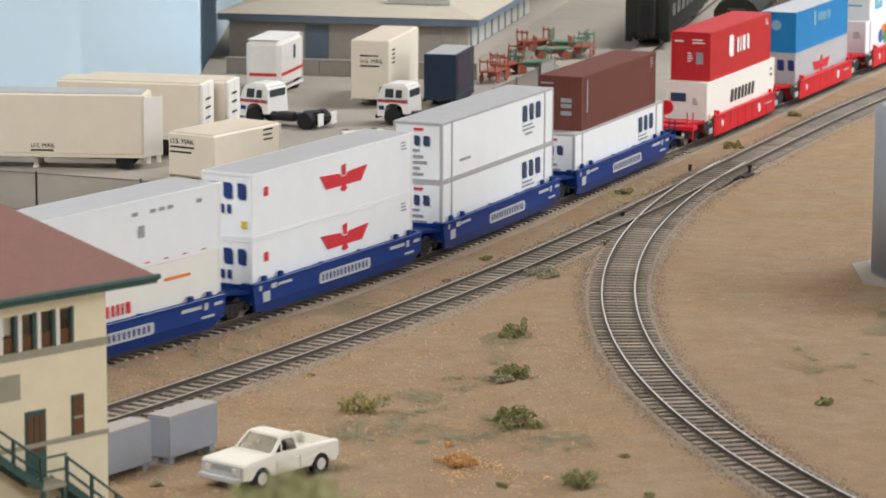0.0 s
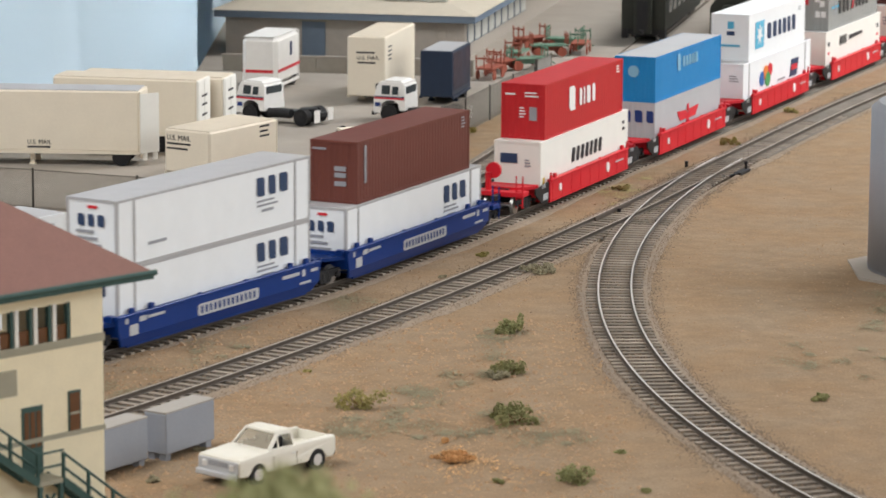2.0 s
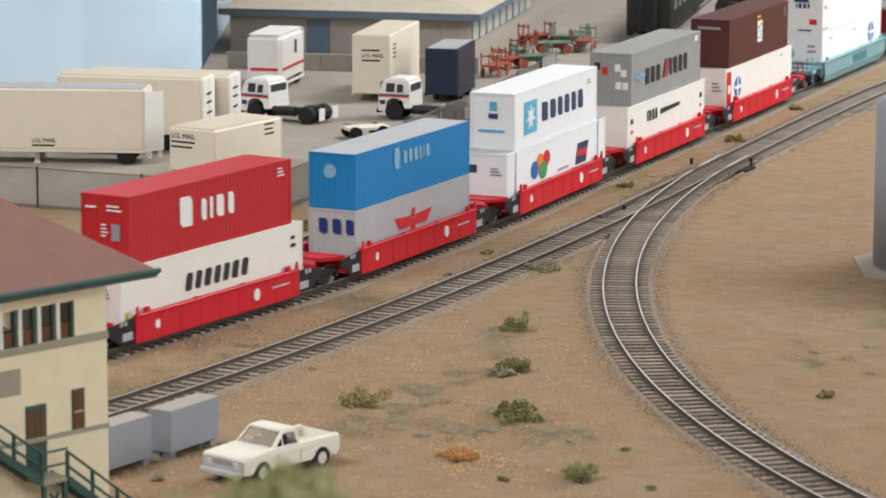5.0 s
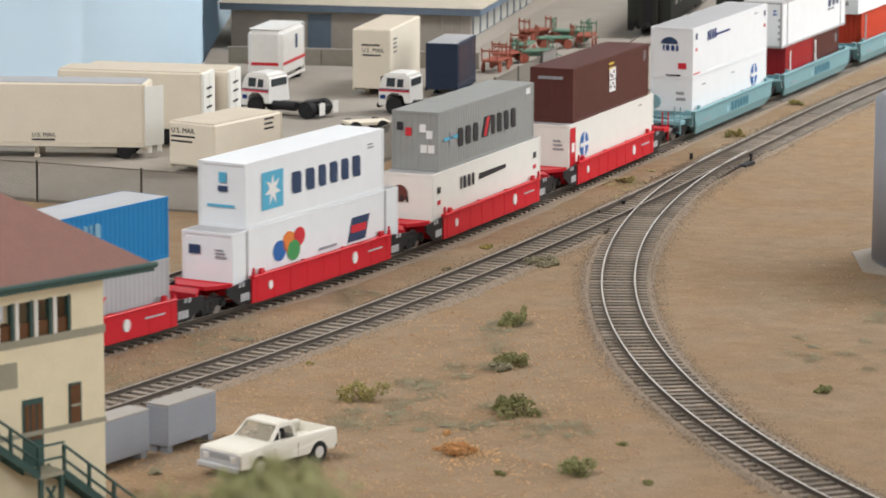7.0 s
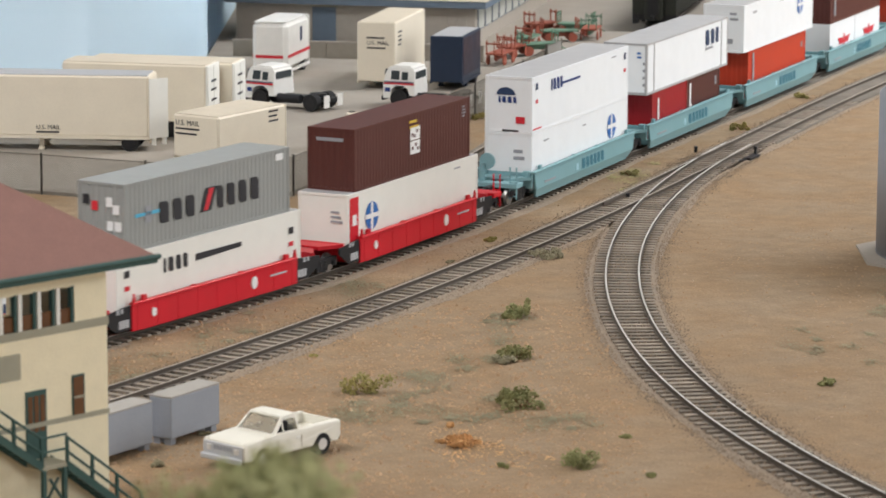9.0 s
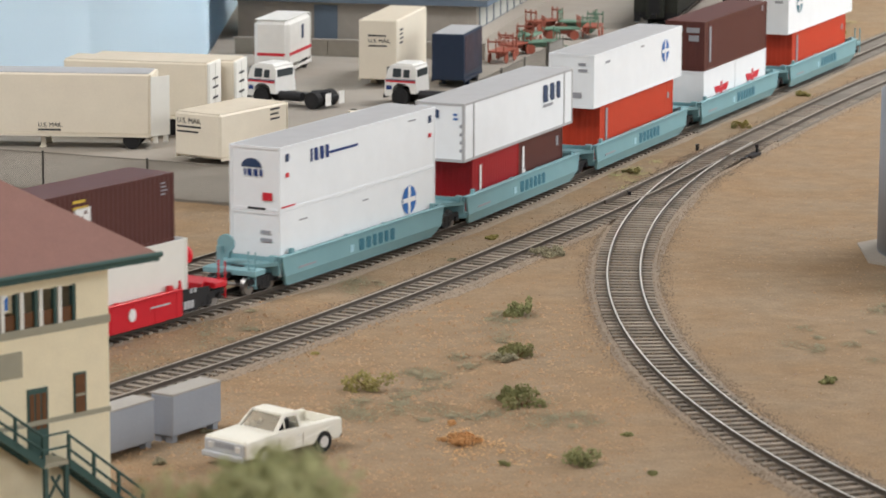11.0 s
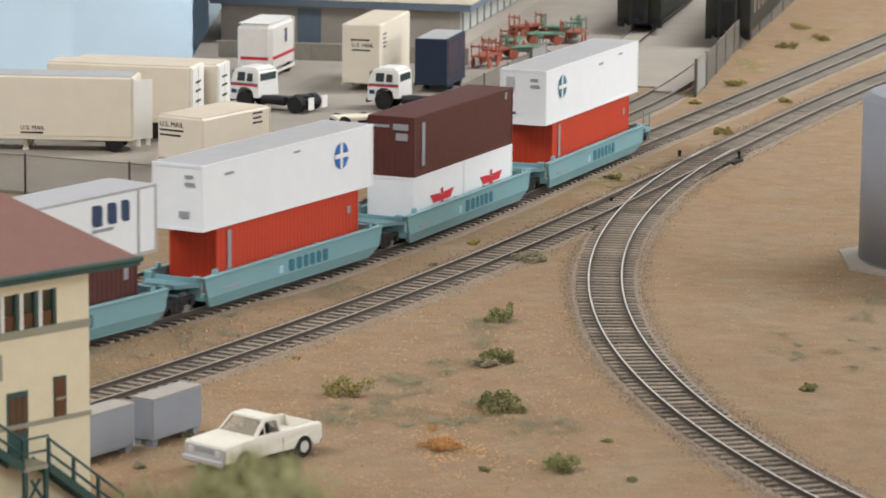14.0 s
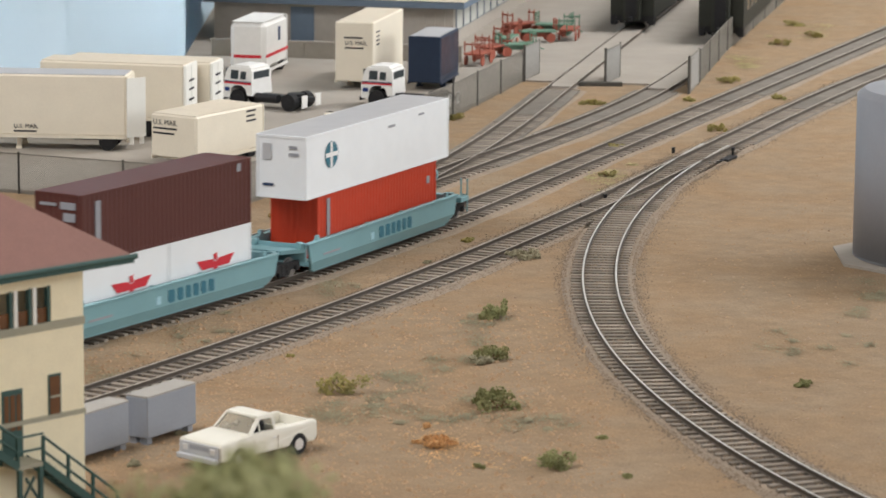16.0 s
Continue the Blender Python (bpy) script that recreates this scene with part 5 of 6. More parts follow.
def mail_truck(x, y, rz):
    """A cab-over tractor; the cab looks along -x, the bare frame behind it."""
    t = thing("tractor_truck", at(x, y, GROUND + 0.13, rz), "white cab-over mail tractor with red and blue stripe", "truck", "mail tractors")
    b = B()
    prism(b, [(-1.25, 0.55), (-1.25, 1.45), (-1.05, 2.35), (-0.8, 2.55), (0.55, 2.55), (0.75, 2.35), (0.8, 0.75), (0.45, 0.75), (0.35, 1.15), (0.05, 1.35), (-0.4, 1.35), (-0.7, 1.15), (-0.8, 0.55)], "y", -1.15, 1.15)
    bmesh.ops.bevel(b, geom=[e for e in b.edges if abs(e.verts[0].co.z - e.verts[1].co.z) < 0.01 and e.verts[0].co.z > 2.3], offset=0.12, segments=2, affect="EDGES")
    for v in b.verts:
        if v.co.z > 1.7:
            v.co.y *= 1 - 0.17 * (v.co.z - 1.7)
    cab = part("cab", b, M["van_white"], t)
    for sy in (-1, 1):
        y = sy * 1.155
        for x0, x1, z1 in ((-0.75, -0.2, 2.25), (-0.05, 0.35, 2.2)):
            b = box(B(), x0, x1, y - 0.012, y + 0.012, 1.72, z1, 0.008)
            for v in b.verts:
                v.co.y *= 1 - 0.17 * max(0, v.co.z - 1.7)
            part("side_window", b, M["glass"], cab)
        part("stripe", box(B(), -1.2, 0.75, y - 0.014, y + 0.014, 1.42, 1.52), M["ink_red"], cab)
        part("stripe", box(B(), -1.2, 0.75, y - 0.014, y + 0.014, 1.54, 1.60), M["ink_slate"], cab)
        part("door_mark", box(B(), -1.15, -0.8, y - 0.014, y + 0.014, 0.95, 1.2), M["ink_blue"], cab)
        part("mud_flap", box(B(), 4.35, 4.4, sy * 0.75 - 0.3, sy * 0.75 + 0.3, 0.25, 1.0), M["van_white"], t, "white mud flap")
    part("rear_window", box(B(), 0.74, 0.8, -0.85, 0.85, 1.75, 2.2, 0.01), M["glass"], cab)
    part("windscreen", box(B(), -1.2, -1.08, -0.95, 0.95, 1.55, 2.3), M["glass"], cab)
    part("bumper", box(B(), -1.4, -1.22, -1.1, 1.1, 0.4, 0.65, 0.03), M["black"], t)
    part("frame", box(B(), -1.1, 4.4, -0.45, 0.45, 0.55, 0.8, 0.02), M["black"], t)
    part("fuel_tank", cylinder(B(), (0.9, -0.75, 0.65), (2.5, -0.75, 0.65), 0.28, 12), M["black"], t)
    b = B()
    cylinder(b, (3.3, 0, 0.85), (3.3, 0, 1.0), 0.55, 18)
    part("fifth_wheel", b, M["black"], t)
    for sy in (-1, 1):
        wheel(t, -0.25, sy * 0.95, 0.55, 0.4, "black")
        wheel(t, 3.4, sy * 0.85, 0.52, 0.55, "black")


mail_truck(-11.2, 206.6, -30)
mail_truck(-2.85, 206.9, -20)


def build_pickup():
    """Nose along -x."""
    t = thing("pickup_truck", at(-6.35, 118.5, GROUND, 49), "off-white pickup truck with an empty bed parked on dirt", "pickup truck")
    t.scale = (0.94, 0.94, 0.94)
    W = 1.06
    low = 0.40

    def arch(cx, r=0.5, n=8):
        return [(cx + r * math.cos(math.pi * k / n), low + 0.02 + r * math.sin(math.pi * k / n)) for k in range(n + 1)]

    def rounded(bm, y, r=0.06):
        edges = [e for e in bm.edges if all(abs(v.co.y - y) < 0.001 for v in e.verts)]
        bmesh.ops.bevel(bm, geom=edges, offset=r, segments=3, affect="EDGES", profile=0.5)
        return bm

    outline = [(-2.62, 0.45), (-2.64, 1.0), (-2.56, 1.12), (-1.0, 1.2), (2.6, 1.22), (2.68, 1.12), (2.66, 0.6), (2.5, low)] + arch(1.62) + arch(-1.62)
    for sy in (-1, 1):
        bb = rounded(prism(B(), outline, "y", sy * W - sy * 0.16, sy * (W + 0.05)), sy * (W + 0.05))
        for v in bb.verts:
            if v.co.z > 0.95:
                v.co.y -= sy * (v.co.z - 0.95) * 0.18
        side = part("body_side", bb, M["pickup"], t)
        part("door_line", box(B(), -0.82, -0.79, sy * (W + 0.045) - 0.01, sy * (W + 0.045) + 0.012, 0.5, 0.98), M["screen_tan"], side)
        part("door_line", box(B(), 0.46, 0.49, sy * (W + 0.045) - 0.01, sy * (W + 0.045) + 0.012, 0.5, 0.98), M["screen_tan"], side)
        part("door_handle", box(B(), 0.2, 0.4, sy * (W + 0.05) - 0.015, sy * (W + 0.05) + 0.02, 0.9, 0.95, 0.01), M["chrome"], side)
    bb = B()
    prism(bb, [(-2.6, 0.96), (-2.58, 1.08), (-2.45, 1.14), (-0.9, 1.225), (-0.9, 1.05)], "y", -W + 0.12, W - 0.12)
    part("bonnet", bb, M["pickup"], t)
    bb = B()
    glasshouse = [(-0.98, 1.19), (-0.42, 1.72), (-0.30, 1.80), (0.30, 1.81), (0.42, 1.72), (0.52, 1.19), (0.40, 1.19), (0.32, 1.66), (-0.27, 1.68), (-0.80, 1.19)]
    for sy in (-1, 1):
        prism(bb, glasshouse, "y", sy * (W - 0.16), sy * (W - 0.07))
        box(bb, -0.39, -0.34, sy * (W - 0.11) - 0.02, sy * (W - 0.11) + 0.02, 1.19, 1.58)
    box(bb, -0.40, 0.40, -W + 0.17, W - 0.17, 1.70, 1.81, 0.03)
    box(bb, 0.40, 0.50, -W + 0.17, W - 0.17, 1.19, 1.34)
    for v in bb.verts:
        v.co.y *= 1 - 0.24 * max(0, v.co.z - 1.19)
        if v.co.z > 1.8:
            v.co.z += 0.04 * (1 - (v.co.y / W) ** 2)
    part("cab", bb, M["pickup"], t, "off-white cab with open windows")
    bb = B()
    prism(bb, [(-0.9, 1.2), (-0.33, 1.72), (-0.30, 1.72), (-0.87, 1.2)], "y", -W + 0.27, W - 0.27)
    part("windscreen", bb, M["windscreen"], t)
    part("rear_window", box(B(), 0.42, 0.45, -W + 0.27, W - 0.27, 1.3, 1.68), M["windscreen"], t)
    part("steering_wheel", cylinder(B(), (-0.42, 0.42, 1.28), (-0.38, 0.42, 1.33), 0.2, 14), M["black"], t)
    for y in (-0.4, 0.4):
        part("seat", box(B(), -0.02, 0.22, y - 0.25, y + 0.25, 0.8, 1.52, 0.05), M["black"], t)
    part("bed_floor", box(B(), 0.5, 2.6, -W + 0.1, W - 0.1, 0.74, 0.80), M["pickup"], t)
    part("bed_front", box(B(), 0.48, 0.57, -W + 0.1, W - 0.1, 0.7, 1.2), M["pickup"], t)
    part("tailgate", box(B(), 2.58, 2.66, -W + 0.1, W - 0.1, 0.55, 1.17, 0.02), M["pickup"], t)
    part("dashboard", box(B(), -0.95, -0.55, -W + 0.1, W - 0.1, 0.9, 1.16, 0.03), M["pickup"], t)
    part("floor_pan", box(B(), -2.5, 2.55, -W + 0.17, W - 0.17, 0.40, 0.6), M["black"], t)
    g = part("grille", box(B(), -2.68, -2.58, -W + 0.02, W - 0.02, 0.56, 1.02, 0.01), M["pale_grey"], t, "silver grille with dark slots")
    for k in range(6):
        part("slot", box(B(), -2.69, -2.675, -0.52 + k * 0.17, -0.38 + k * 0.17, 0.76, 0.95), M["ink_grey"], g)
    for sy in (-1, 1):
        part("headlight", box(B(), -2.7, -2.62, sy * 0.72 - 0.13, sy * 0.72 + 0.13, 0.68, 0.92, 0.02), M["chrome"], t)
    part("front_bumper", box(B(), -2.85, -2.68, -W, W, 0.36, 0.58, 0.04), M["pale_grey"], t)
    part("rear_bumper", box(B(), 2.68, 2.8, -W + 0.1, W - 0.1, 0.4, 0.55, 0.03), M["black"], t)
    for x in (-1.62, 1.62):
        for sy in (-1, 1):
            wheel(t, x, sy * (W - 0.08), 0.42, 0.28, "chrome")


build_pickup()


# ---- passenger coaches at the back ----
def coach(x, y, rz):
    c = thing("passenger_coach", at(x, y, RAIL, rz), "dark green railway coach standing on a yard track", "railway coach", "coaches in the yard")
    W, L = 1.6, 22.0
    b = B()
    prism(b, [(-W, 1.0), (-W, 3.3), (-W + 0.35, 3.85), (-0.7, 4.2), (0.7, 4.2), (W - 0.35, 3.85), (W, 3.3), (W, 1.0)], "x", 0, L)
    part("body", b, M["coach"], c)
    part("underframe", box(B(), 0.2, L - 0.2, -1.3, 1.3, 0.55, 1.0), M["black"], c)
    v = part("vestibule", box(B(), -0.6, 0.02, -0.65, 0.65, 0.7, 3.5, 0.05), M["coach"], c)
    part("door", box(B(), -0.64, -0.6, -0.4, 0.4, 0.9, 3.1), M["black"], v)
    part("coupler", box(B(), -1.2, -0.5, -0.15, 0.15, 0.7, 1.0), M["black"], c)
    for sy in (-1, 1):
        part("step", box(B(), 0.1, 1.0, sy * 1.4 - 0.2, sy * 1.4 + 0.2, 0.3, 1.0), M["black"], c)
        for k in range(8):
            part("window", box(B(), 2.0 + k * 2.4, 3.4 + k * 2.4, sy * W - 0.015, sy * W + 0.015, 2.0, 2.9), M["glass"], c)
    for tx in (3.0, 18.5):
        tr = part("truck", box(B(), tx - 1.5, tx + 1.5, -1.15, 1.15, 0.25, 0.75, 0.05), M["black"], c)
        for k in (-1.1, 1.1):
            b = B()
            for sy in (-1, 1):
                cylinder(b, (tx + k, sy * 0.7, 0.46), (tx + k, sy * 0.84, 0.46), 0.46, 14)
            part("wheelset", b, M["steel"], tr)


p, h = YARD_A2(31.0)
coach(p.x, p.y, math.degrees(h))
p, h = YARD_B2(25.0)
coach(p.x, p.y, math.degrees(h))


# ---- chain-link fence and gates ----
def fence_run(pts, label, height=2.1, r=0.022):
    """Posts, a top rail and woven wire between ground points."""
    f = thing("chain_link_fence", Matrix(), label, "fence", "fences of the yard")
    bm = B()
    for (xa, ya), (xb, yb) in zip(pts, pts[1:]):
        a, b = Vector((xa, ya, GROUND)), Vector((xb, yb, GROUND))
        n = max(1, round((b - a).length / 6.0))
        for k in range(n + 1):
            q = a.lerp(b, k / n)
            part("post", cylinder(B(), q, q + Vector((0, 0, height + 0.1)), 0.06, 8), M["post"], f)
        part("top_rail", cylinder(B(), a + Vector((0, 0, height)), b + Vector((0, 0, height)), 0.035, 6), M["gauze"], f)
        d = (b - a).normalized()
        ln = (b - a).length
        nrm = Vector((-d.y, d.x, 0)) * r
        step, s = 0.12, -height
        while s < ln:
            for up in (1, -1):
                u0, u1 = max(0, s), min(ln, s + height)
                z0, z1 = u0 - s, u1 - s
                if up < 0:
                    z0, z1 = height - z0, height - z1
                if u1 - u0 < 0.05:
                    continue
                p0, p1 = a + d * u0 + Vector((0, 0, z0)), a + d * u1 + Vector((0, 0, z1))
                w = (d * up - Vector((0, 0, 1))).normalized() * r
                q = [bm.verts.new(v) for v in (p0 + w, p1 + w, p1 - w, p0 - w)]
                bm.faces.new(q)
            s += step
    tagged(part("wire_mesh", bm, M["gauze"], f, "woven grey wire mesh"), kind="stuff")
    return f


fence_run([(-52, 186), (-33.6, 179.0), (-21.5, 174.4), (-10.2, 169.8)], "grey chain-link fence with dark posts along the yard", r=0.012)
fence_run([(-10.2, 169.8), (-8.35, 174.3), (-6.3, 180.0), (1.2, 202.5), (5.8, 218.9)], "grey chain-link fence ending at a gate post", r=0.018)
fence_run([(16.3, 214.0), (20.5, 236.0), (26.4, 262.0), (32, 288)], "grey chain-link fence beside the yard track", r=0.03)


def gate(x, y, rz, w, label):
    g = thing("fence_gate", at(x, y, GROUND, rz), label, "gate", "open gates of the yard")
    for k, px in enumerate((0, w)):
        part("post", cylinder(B(), (px, 0, 0), (px, 0, 2.45), 0.09 if k == 0 else 0.05, 8), M["post" if k == 0 else "gauze"], g)
    for z in (0.15, 2.3):
        part("gate_rail", cylinder(B(), (0, 0, z), (w, 0, z), 0.04, 6), M["gauze"], g)
    part("mesh_panel", box(B(), 0.05, w - 0.03, -0.01, 0.01, 0.17, 2.28), M["gate_mesh"], g, "fine grey wire mesh")


gate(5.9, 219.0, 72, 3.4, "open grey wire gate swung back beside the track")
gate(11.1, 217.5, 72, 3.6, "open grey wire gate on its post between two tracks")
gate(16.25, 213.9, 78, 4.5, "open grey wire gate beside the yard track")
tagged(part("kerb", box(B(), 9.2, 12.2, 217.2, 217.6, GROUND, GROUND + 0.28, 0.03), M["post"]), "dark timber kerb at the gate opening", "kerb", kind="structure")


# ---- baggage carts ----
def cart(x, y, rz, deck, frame_, label, rails=True):
    c = thing("baggage_cart", at(x, y, GROUND + 0.13, rz), label, "cart", "baggage carts")
    part("deck", box(B(), -1.3, 1.3, -0.6, 0.6, 0.75, 0.87, 0.02), M[deck], c)
    for sx in (-1, 1):
        for sy in (-1, 1):
            b = B()
            n = 12
            cylinder(b, (sx * 0.85, sy * 0.55, 0.36), (sx * 0.85, sy * 0.63, 0.36), 0.33, n)
            part("wheel", b, M["cart_red"], c)
        e = part("end_rack", box(B(), sx * 1.27 - 0.05, sx * 1.27 + 0.05, -0.6, 0.6, 1.45, 1.55), M[frame_], c)
        for y_ in (-0.55, 0, 0.55):
            part("stake", box(B(), sx * 1.27 - 0.035, sx * 1.27 + 0.035, y_ - 0.035, y_ + 0.035, 0.85, 1.7), M[frame_], e)
    part("axle_beam", box(B(), -1.0, 1.0, -0.1, 0.1, 0.4, 0.75), M[frame_], c)
    part("tongue", cylinder(B(), (1.3, 0, 0.7), (2.1, 0, 0.35), 0.04, 6), M[frame_], c)


for x, y, rz, d, fr in ((3.0, 226.6, 70, "cart_red", "cart_red"), (3.9, 230.2, 60, "cart_red", "cart_red"), (5.6, 231.5, 20, "cart_green", "cart_green"), (5.0, 235.5, 75, "cart_green", "cart_red"),
                      (7.3, 239.0, 10, "cart_green", "cart_red"), (8.6, 243.0, -15, "cart_green", "cart_green"), (6.2, 243.5, 40, "cart_red", "cart_red"), (9.6, 240.6, 80, "cart_red", "cart_green")):
    cart(x, y, rz, d, fr, "worn %s baggage cart with spoked wheels and end racks" % d.split("_")[1])


# ---- plants ----
def clump(bm, c, r, n, size):
    """Small leaves scattered through an uneven lobe."""
    for _ in range(n):
        d = Vector((random.gauss(0, 1), random.gauss(0, 1), random.gauss(0, 1))).normalized() * (random.random() ** 0.4)
        p = Vector((c[0] + d.x * r[0], c[1] + d.y * r[1], max(c[2] + d.z * r[2], 0.01)))
        a = Vector((random.gauss(0, 1), random.gauss(0, 1), random.gauss(0, 1))).normalized() * size * random.uniform(0.6, 1.3)
        b = a.orthogonal().normalized() * a.length * 0.8
        k = a.cross(b).normalized() * a.length * 0.5
        v = [bm.verts.new(p + q) for q in (a, b, -a, -b, k)]
        for i in range(4):
            bm.faces.new((v[i], v[(i + 1) % 4], v[4]))
        bm.faces.new(v[3::-1])


def bush(x, y, w, h, mat, label, lobes=6, leaves=90, size=0.07, deep=None, z=None):
    z = ground_height(x, y) - 0.02 if z is None else z
    w *= 1.15
    t = thing("bush", at(x, y, z, random.uniform(0, 360)), label, "bush", "desert bushes")
    b = B()
    for k in range(lobes):
        a = 2 * math.pi * k / lobes + random.uniform(-0.4, 0.4)
        d = random.uniform(0.3, 0.8) * w / 2 if k else 0
        r = w * random.uniform(0.10, 0.24)
        clump(b, (math.cos(a) * d, math.sin(a) * d * (deep or 1.0), h * random.uniform(0.15, 0.55)), (r, r, h * random.uniform(0.25, 0.38)), leaves, size)
    part("foliage", b, M[mat], t)
    b = B()
    for k in range(5):
        a = k * 1.3
        cylinder(b, (0, 0, 0), (math.cos(a) * w * 0.25, math.sin(a) * w * 0.25, h * 0.5), 0.03, 5, 0.012)
    part("stem", b, M["wood_brown"], t)


GREEN = "low green foam bush on sandy ground"
for x, y, w, h, m, lab in ((2.9, 143.4, 1.35, 1.0, "leaf_green", GREEN), (2.6, 143.0, 0.8, 0.5, "leaf_green", GREEN), (2.6, 135.0, 1.9, 0.85, "leaf_green", GREEN), (2.2, 134.4, 0.8, 0.4, "leaf_grey", "small grey-green bush on dirt"),
                         (2.8, 126.2, 1.9, 1.0, "leaf_green", GREEN), (2.2, 126.9, 1.0, 0.9, "leaf_green", GREEN), (-3.2, 129.0, 1.75, 1.0, "leaf_olive", "olive yellow foam bush on sandy ground"), (4.75, 117.3, 1.5, 0.9, "leaf_green", "bright green foam bush near the curved track"),
                         (4.5, 157.7, 1.5, 0.5, "leaf_grey", "flat grey-green bush beside the siding")):
    bush(x, y, w, h, m, lab)
bush(0.3, 120.6, 1.7, 0.3, "leaf_orange", "rusty orange dry grass clump", lobes=9)
bush(0.05, 123.1, 0.35, 0.3, "leaf_orange", "tiny rusty orange clump", 4, 40)
for x, y, w, m in ((26.8, 251.2, 1.9, "leaf_olive"), (27.6, 244.6, 1.7, "leaf_olive"), (24.4, 239.6, 1.9, "leaf_olive"), (19.2, 220.0, 2.0, "leaf_olive"), (16.0, 210.9, 0.9, "leaf_olive"), (21.9, 212.1, 1.1, "leaf_olive"),
                   (16.9, 198.0, 1.2, "leaf_olive"), (9.5, 181.4, 1.0, "leaf_yellow"), (1.8, 161.6, 0.6, "leaf_olive"), (-0.1, 156.0, 0.35, "leaf_grey"), (14.9, 130.5, 0.75, "leaf_green"), (-5.6, 135.5, 0.35, "leaf_olive"),
                   (1.9, 117.1, 0.45, "leaf_green"), (7.2, 116.0, 0.4, "leaf_green"), (6.5, 121.6, 0.35, "leaf_green"), (1.1, 202.4, 1.5, "leaf_olive"), (-7.4, 168.6, 1.4, "leaf_olive"), (9.9, 208.8, 1.4, "leaf_olive"), (10.6, 191.5, 0.8, "leaf_olive"),
                   (25.2, 262.0, 1.0, "leaf_grey"), (-9.0, 121.8, 0.45, "leaf_grey"), (-10.3, 117.0, 0.55, "leaf_grey"), (1.9, 127.4, 0.6, "leaf_green")):
    bush(x, y, w, min(0.55, w * 0.42), m, "small tuft of dry olive scrub on dirt", 5, 60)


def grass_patch(x, y, w, d, mat, n):
    z = ground_height(x, y)
    b = B()
    spots = [(x + random.gauss(0, w / 2.4), y + random.gauss(0, d / 2.4), random.uniform(0.1, 0.42)) for _ in range(9)]
    for _ in range(int(n * 2.0)):
        cx, cy, cr = random.choice(spots)
        px, py = cx + random.gauss(0, cr * 1.1), cy + random.gauss(0, cr * 1.7)
        pz = ground_height(px, py) - 0.01
        a = random.uniform(0, 6.28)
        r = random.uniform(0.03, 0.085)
        v = [b.verts.new((px + r * math.cos(a + k * 2.1) * random.uniform(0.5, 1.2), py + 1.6 * r * math.sin(a + k * 2.1) * random.uniform(0.5, 1.2), pz + 0.025 + random.uniform(0, 0.03))) for k in range(3)]
        b.faces.new(v)
    tagged(part("grass_patch", b, M[mat]), "sparse patch of short dry grass", "grass", kind="stuff")


for x, y, w, d, m, n in ((-2.6, 125.3, 3.0, 4.0, "dry_grass", 700), (0.6, 131.0, 2.6, 8.0, "dry_grass", 900), (3.6, 124.5, 2.6, 4.0, "dry_grass", 500), (2.4, 141.5, 1.5, 5.0, "dry_grass", 500), (-1.5, 130.0, 3.0, 5.0, "dry_grass", 500),
                         (20.5, 148.0, 3.6, 6.0, "dry_grass", 900), (15.5, 138.0, 3.5, 4.0, "dry_grass", 400), (-9.5, 138.0, 2.4, 5.0, "dry_grass", 500), (-4.0, 150.5, 2.0, 5.0, "dry_grass", 450), (-11.8, 131.5, 2.0, 4.0, "dry_grass", 400),
                         (9.5, 181.2, 1.6, 5.0, "leaf_yellow", 500), (22.0, 227.5, 3.0, 8.0, "leaf_yellow", 600), (28.0, 247.0, 4.0, 8.0, "leaf_yellow", 300), (1.5, 118.6, 3.0, 3.0, "leaf_orange", 60), (0.6, 120.3, 1.6, 2.5, "leaf_orange", 150)):
    grass_patch(x, y, w, d, m, n)


# ---- stones and grit ----
def scatter(name, mat, n, box_, lo, hi, label, seed):
    rnd = random.Random(seed)
    v, f = [], []
    for _ in range(n):
        x, y = rnd.uniform(box_[0], box_[1]), rnd.uniform(box_[2], box_[3])
        s = lo + (hi - lo) * rnd.random() ** 3
        z = ground_height(x, y)
        a = rnd.uniform(0, 6.28)
        k = len(v)
        for j in range(4):
            q = a + j * 1.57 + rnd.uniform(-0.3, 0.3)
            v.append(((x + math.cos(q) * s) * S, (y + math.sin(q) * s) * S, (z - s * 0.2) * S))
        v.append((x * S, y * S, (z + s * rnd.uniform(0.25, 0.7)) * S))
        f += [(k, k + 1, k + 4), (k + 1, k + 2, k + 4), (k + 2, k + 3, k + 4), (k + 3, k, k + 4)]
    me = bpy.data.meshes.new(name)
    me.from_pydata(v, [], f)
    me.materials.append(mat)
    tagged(new(name, me), label, "stones", kind="stuff")


M["stone_tan"] = material("tan_stone", (0.41, 0.275, 0.165), 0.9, 0.2, 0.1, 1.5, second=(0.36, 0.235, 0.14), amount=0.4)
M["stone_pale"] = material("pale_stone", (0.40, 0.295, 0.21), 0.9, 0.2, 0.1, 1.5, second=(0.36, 0.26, 0.18), amount=0.4)
M["stone_dark"] = material("dark_stone", (0.26, 0.17, 0.12), 0.9, 0.2, 0.1, 1.5, second=(0.28, 0.2, 0.15), amount=0.4)
scatter("gravel", M["stone_tan"], 12000, (-16, 7, 104, 146), 0.035, 0.2, "tan gravel on the desert ground", 1)
scatter("gravel", M["stone_tan"], 9000, (-16, 26, 104, 175), 0.03, 0.11, "fine tan gravel on the desert ground", 7)
scatter("gravel", M["stone_pale"], 3000, (-16, 26, 104, 165), 0.03, 0.14, "pale pebbles on the desert ground", 2)
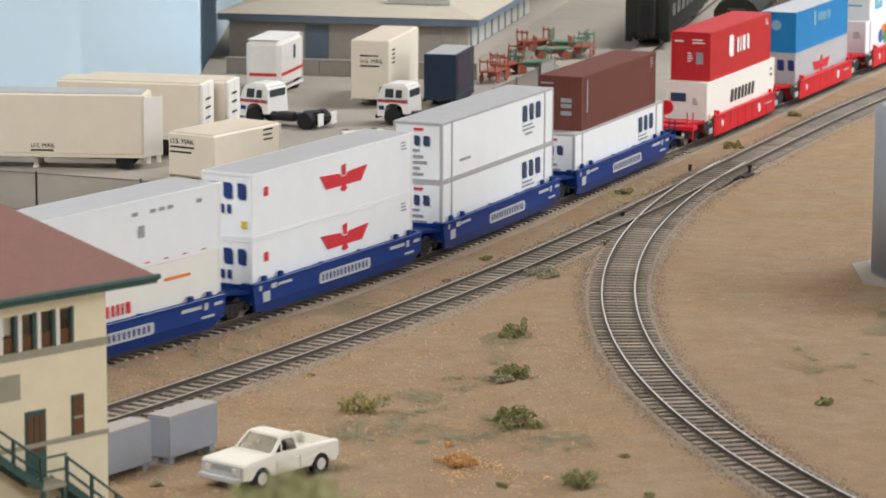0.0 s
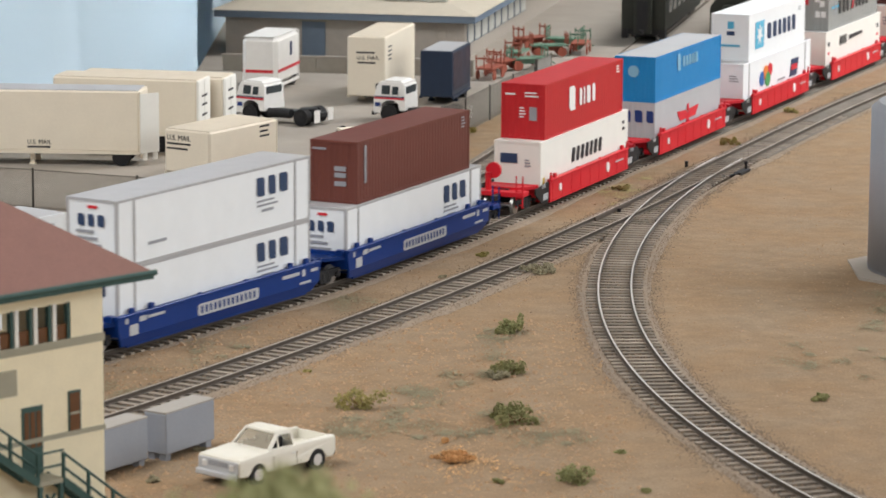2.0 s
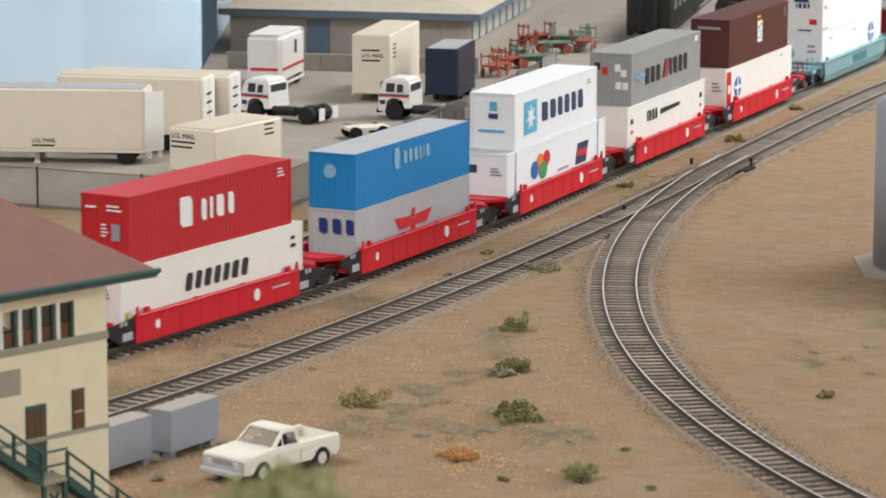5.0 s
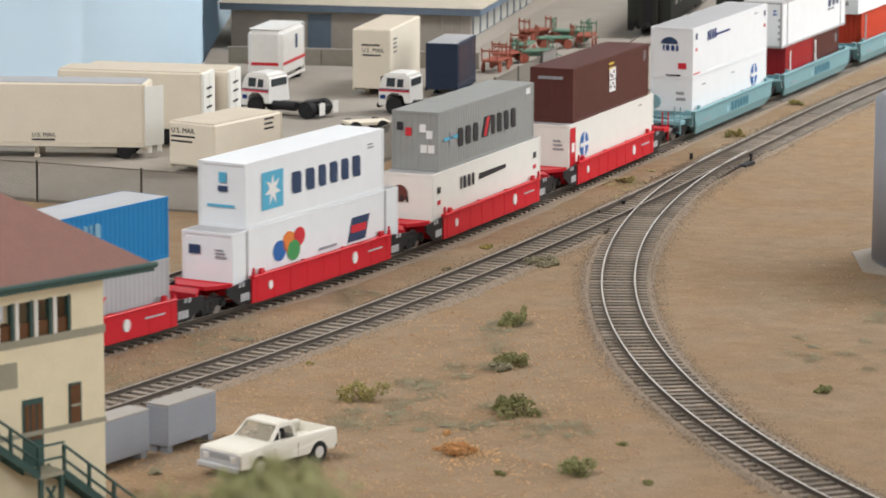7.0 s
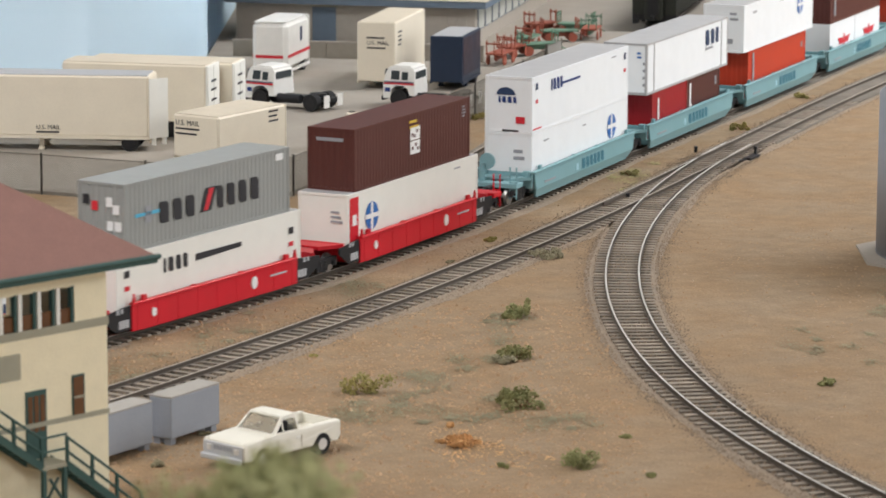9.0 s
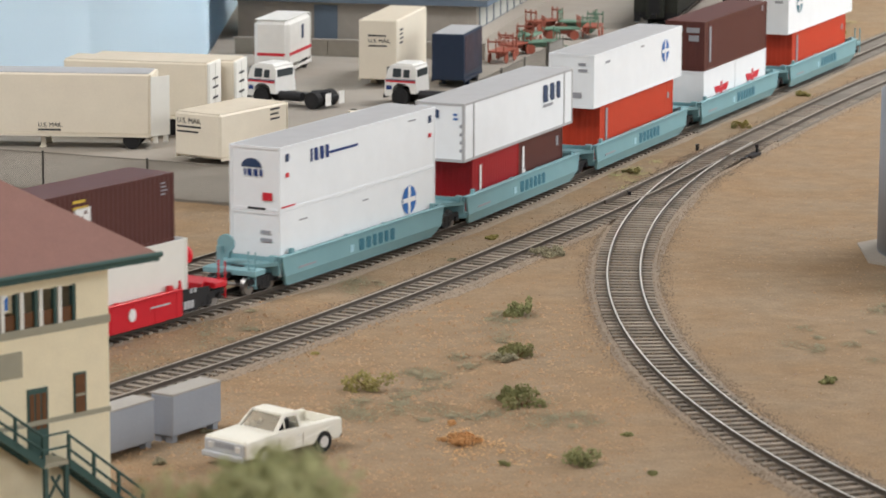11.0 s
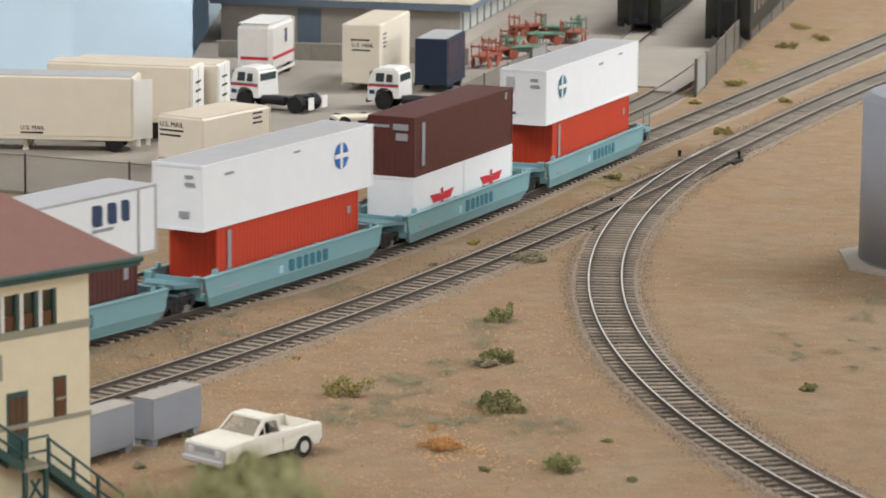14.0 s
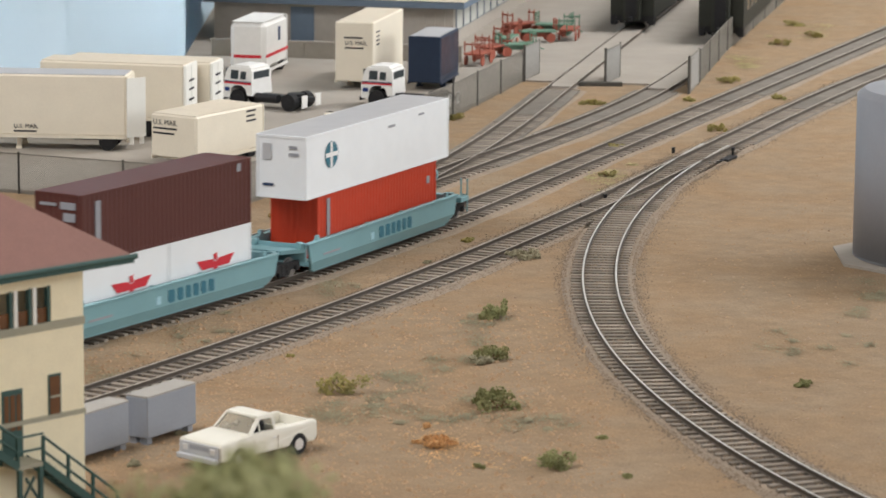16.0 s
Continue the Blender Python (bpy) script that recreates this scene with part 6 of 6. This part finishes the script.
scatter("gravel", M["stone_dark"], 500, (-16, 26, 104, 165), 0.03, 0.10, "dark brown pebbles on the desert ground", 3)
scatter("gravel", M["stone_tan"], 5000, (-5, 45, 165, 262), 0.04, 0.1, "fine tan gravel between the tracks", 4)


def track_grit(line, lo, hi, n, seed):
    """Loose ballast grains over the shoulders and between the ties."""
    rnd = random.Random(seed)
    v, f = [], []
    for _ in range(n):
        o = rnd.choice((-1, 1)) * min(2.5, 1.5 + abs(rnd.gauss(0, 0.32))) if rnd.random() < 0.6 else rnd.uniform(-1.4, 1.4)
        p, _h = line(rnd.uniform(lo, hi), o)
        z = GROUND + 0.06 if abs(o) < 1.5 else max(GROUND + 0.06 - (abs(o) - 1.5) * 0.35, ground_height(p.x, p.y))
        if abs(o) < 1.3:
            z += 0.06
        s = rnd.uniform(0.03, 0.085)
        a, k = rnd.uniform(0, 6.28), len(v)
        for j in range(4):
            q = a + j * 1.57 + rnd.uniform(-0.3, 0.3)
            v.append(((p.x + math.cos(q) * s) * S, (p.y + math.sin(q) * s) * S, (z - s * 0.5) * S))
        v.append((p.x * S, p.y * S, (z + s * rnd.uniform(0.4, 0.8)) * S))
        f += [(k, k + 1, k + 4), (k + 1, k + 2, k + 4), (k + 2, k + 3, k + 4), (k + 3, k, k + 4)]
    me = bpy.data.meshes.new("ballast_grit")
    me.from_pydata(v, [], f)
    me.materials.append(M["grit"])
    tagged(new("ballast_grit", me), "loose brown ballast grains along the rails", "ballast", kind="stuff")


M["grit"] = material("brown_grit", (0.27, 0.2, 0.14), 0.95, 0.25, 0.15, 2.0, second=(0.22, 0.175, 0.13), amount=0.5)
track_grit(BRANCH, -60, 40, 22000, 5)
track_grit(SIDING, -60, 60, 14000, 6)


# ---- turnout parts ----
def build_turnout():
    lv = thing("switch_lever", at(16.6, 187.4, GROUND, 67), "small black switch lever beside the turnout", "switch lever")
    part("base", box(B(), -0.8, 0.9, -0.22, 0.22, 0, 0.16, 0.02), M["black"], lv)
    part("lever_arm", box(B(), 0.7, 0.8, -0.06, 0.06, 0.15, 0.5), M["black"], lv)
    part("weight", box(B(), 0.65, 0.85, -0.1, 0.1, 0.42, 0.6, 0.03), M["black"], lv)
    part("throw_rod", cylinder(B(), (-0.9, 0, 0.12), (-2.4, 0.5, 0.12), 0.04, 6), M["black"], lv)
    rails = thing("guard_rails", Matrix(), "short check rails inside the turnout", "guard rail", kind="structure")
    for line, lo, hi, o in ((SIDING, 6.0, 11.5, -0.62), (BRANCH, 20.5, 26.0, 0.62)):
        b = B()
        sweep(b, line, lo, hi, [(o - 0.04, RAIL - 0.19), (o + 0.04, RAIL - 0.19), (o + 0.035, RAIL - 0.005), (o - 0.035, RAIL - 0.005)])
        part("check_rail", b, M["rail_side"], rails)
    for x, y in ((13.65, 189.6), (9.05, 173.6)):
        s = thing("track_marker", at(x, y, GROUND), "small black marker post beside the rails", "marker post", "track markers")
        part("post", box(B(), -0.09, 0.09, -0.08, 0.08, 0, 0.3, 0.02), M["black"], s)
        part("cap", box(B(), -0.11, 0.11, -0.1, 0.1, 0.3, 0.35), M["black"], s)


build_turnout()


# ---- tall tree close to the camera ----
def build_tree():
    t = thing("tree", at(-2.66, 50.0, GROUND), "tall tree with dull green leafy crown", "tree")
    b = B()
    cylinder(b, (0, 0, 0), (0.1, 0, 8.0), 0.42, 12, 0.28)
    cylinder(b, (0.1, 0, 8.0), (0, 0, 14.5), 0.28, 10, 0.08)
    for k in range(14):
        a, z = k * 2.4, 6.5 + k * 0.5
        cylinder(b, (0.05, 0, z), (math.cos(a) * 1.5, math.sin(a) * 1.5, z + 1.5), 0.12, 6, 0.03)
    part("trunk", b, M["wood_brown"], t)
    b = B()
    for k in range(210):
        a, z = random.uniform(0, 6.28), random.uniform(8.9, 16.9)
        w = 3.5 * math.sqrt(max(0.0, 1 - ((z - 13.1) / 4.0) ** 2))
        d = w * random.uniform(0.0, 0.95)
        clump(b, (math.cos(a) * d, math.sin(a) * d, z), (0.7, 0.7, 0.5), 90, 0.09)
    part("crown", b, M["leaf_tree"], t)


build_tree()

motions()
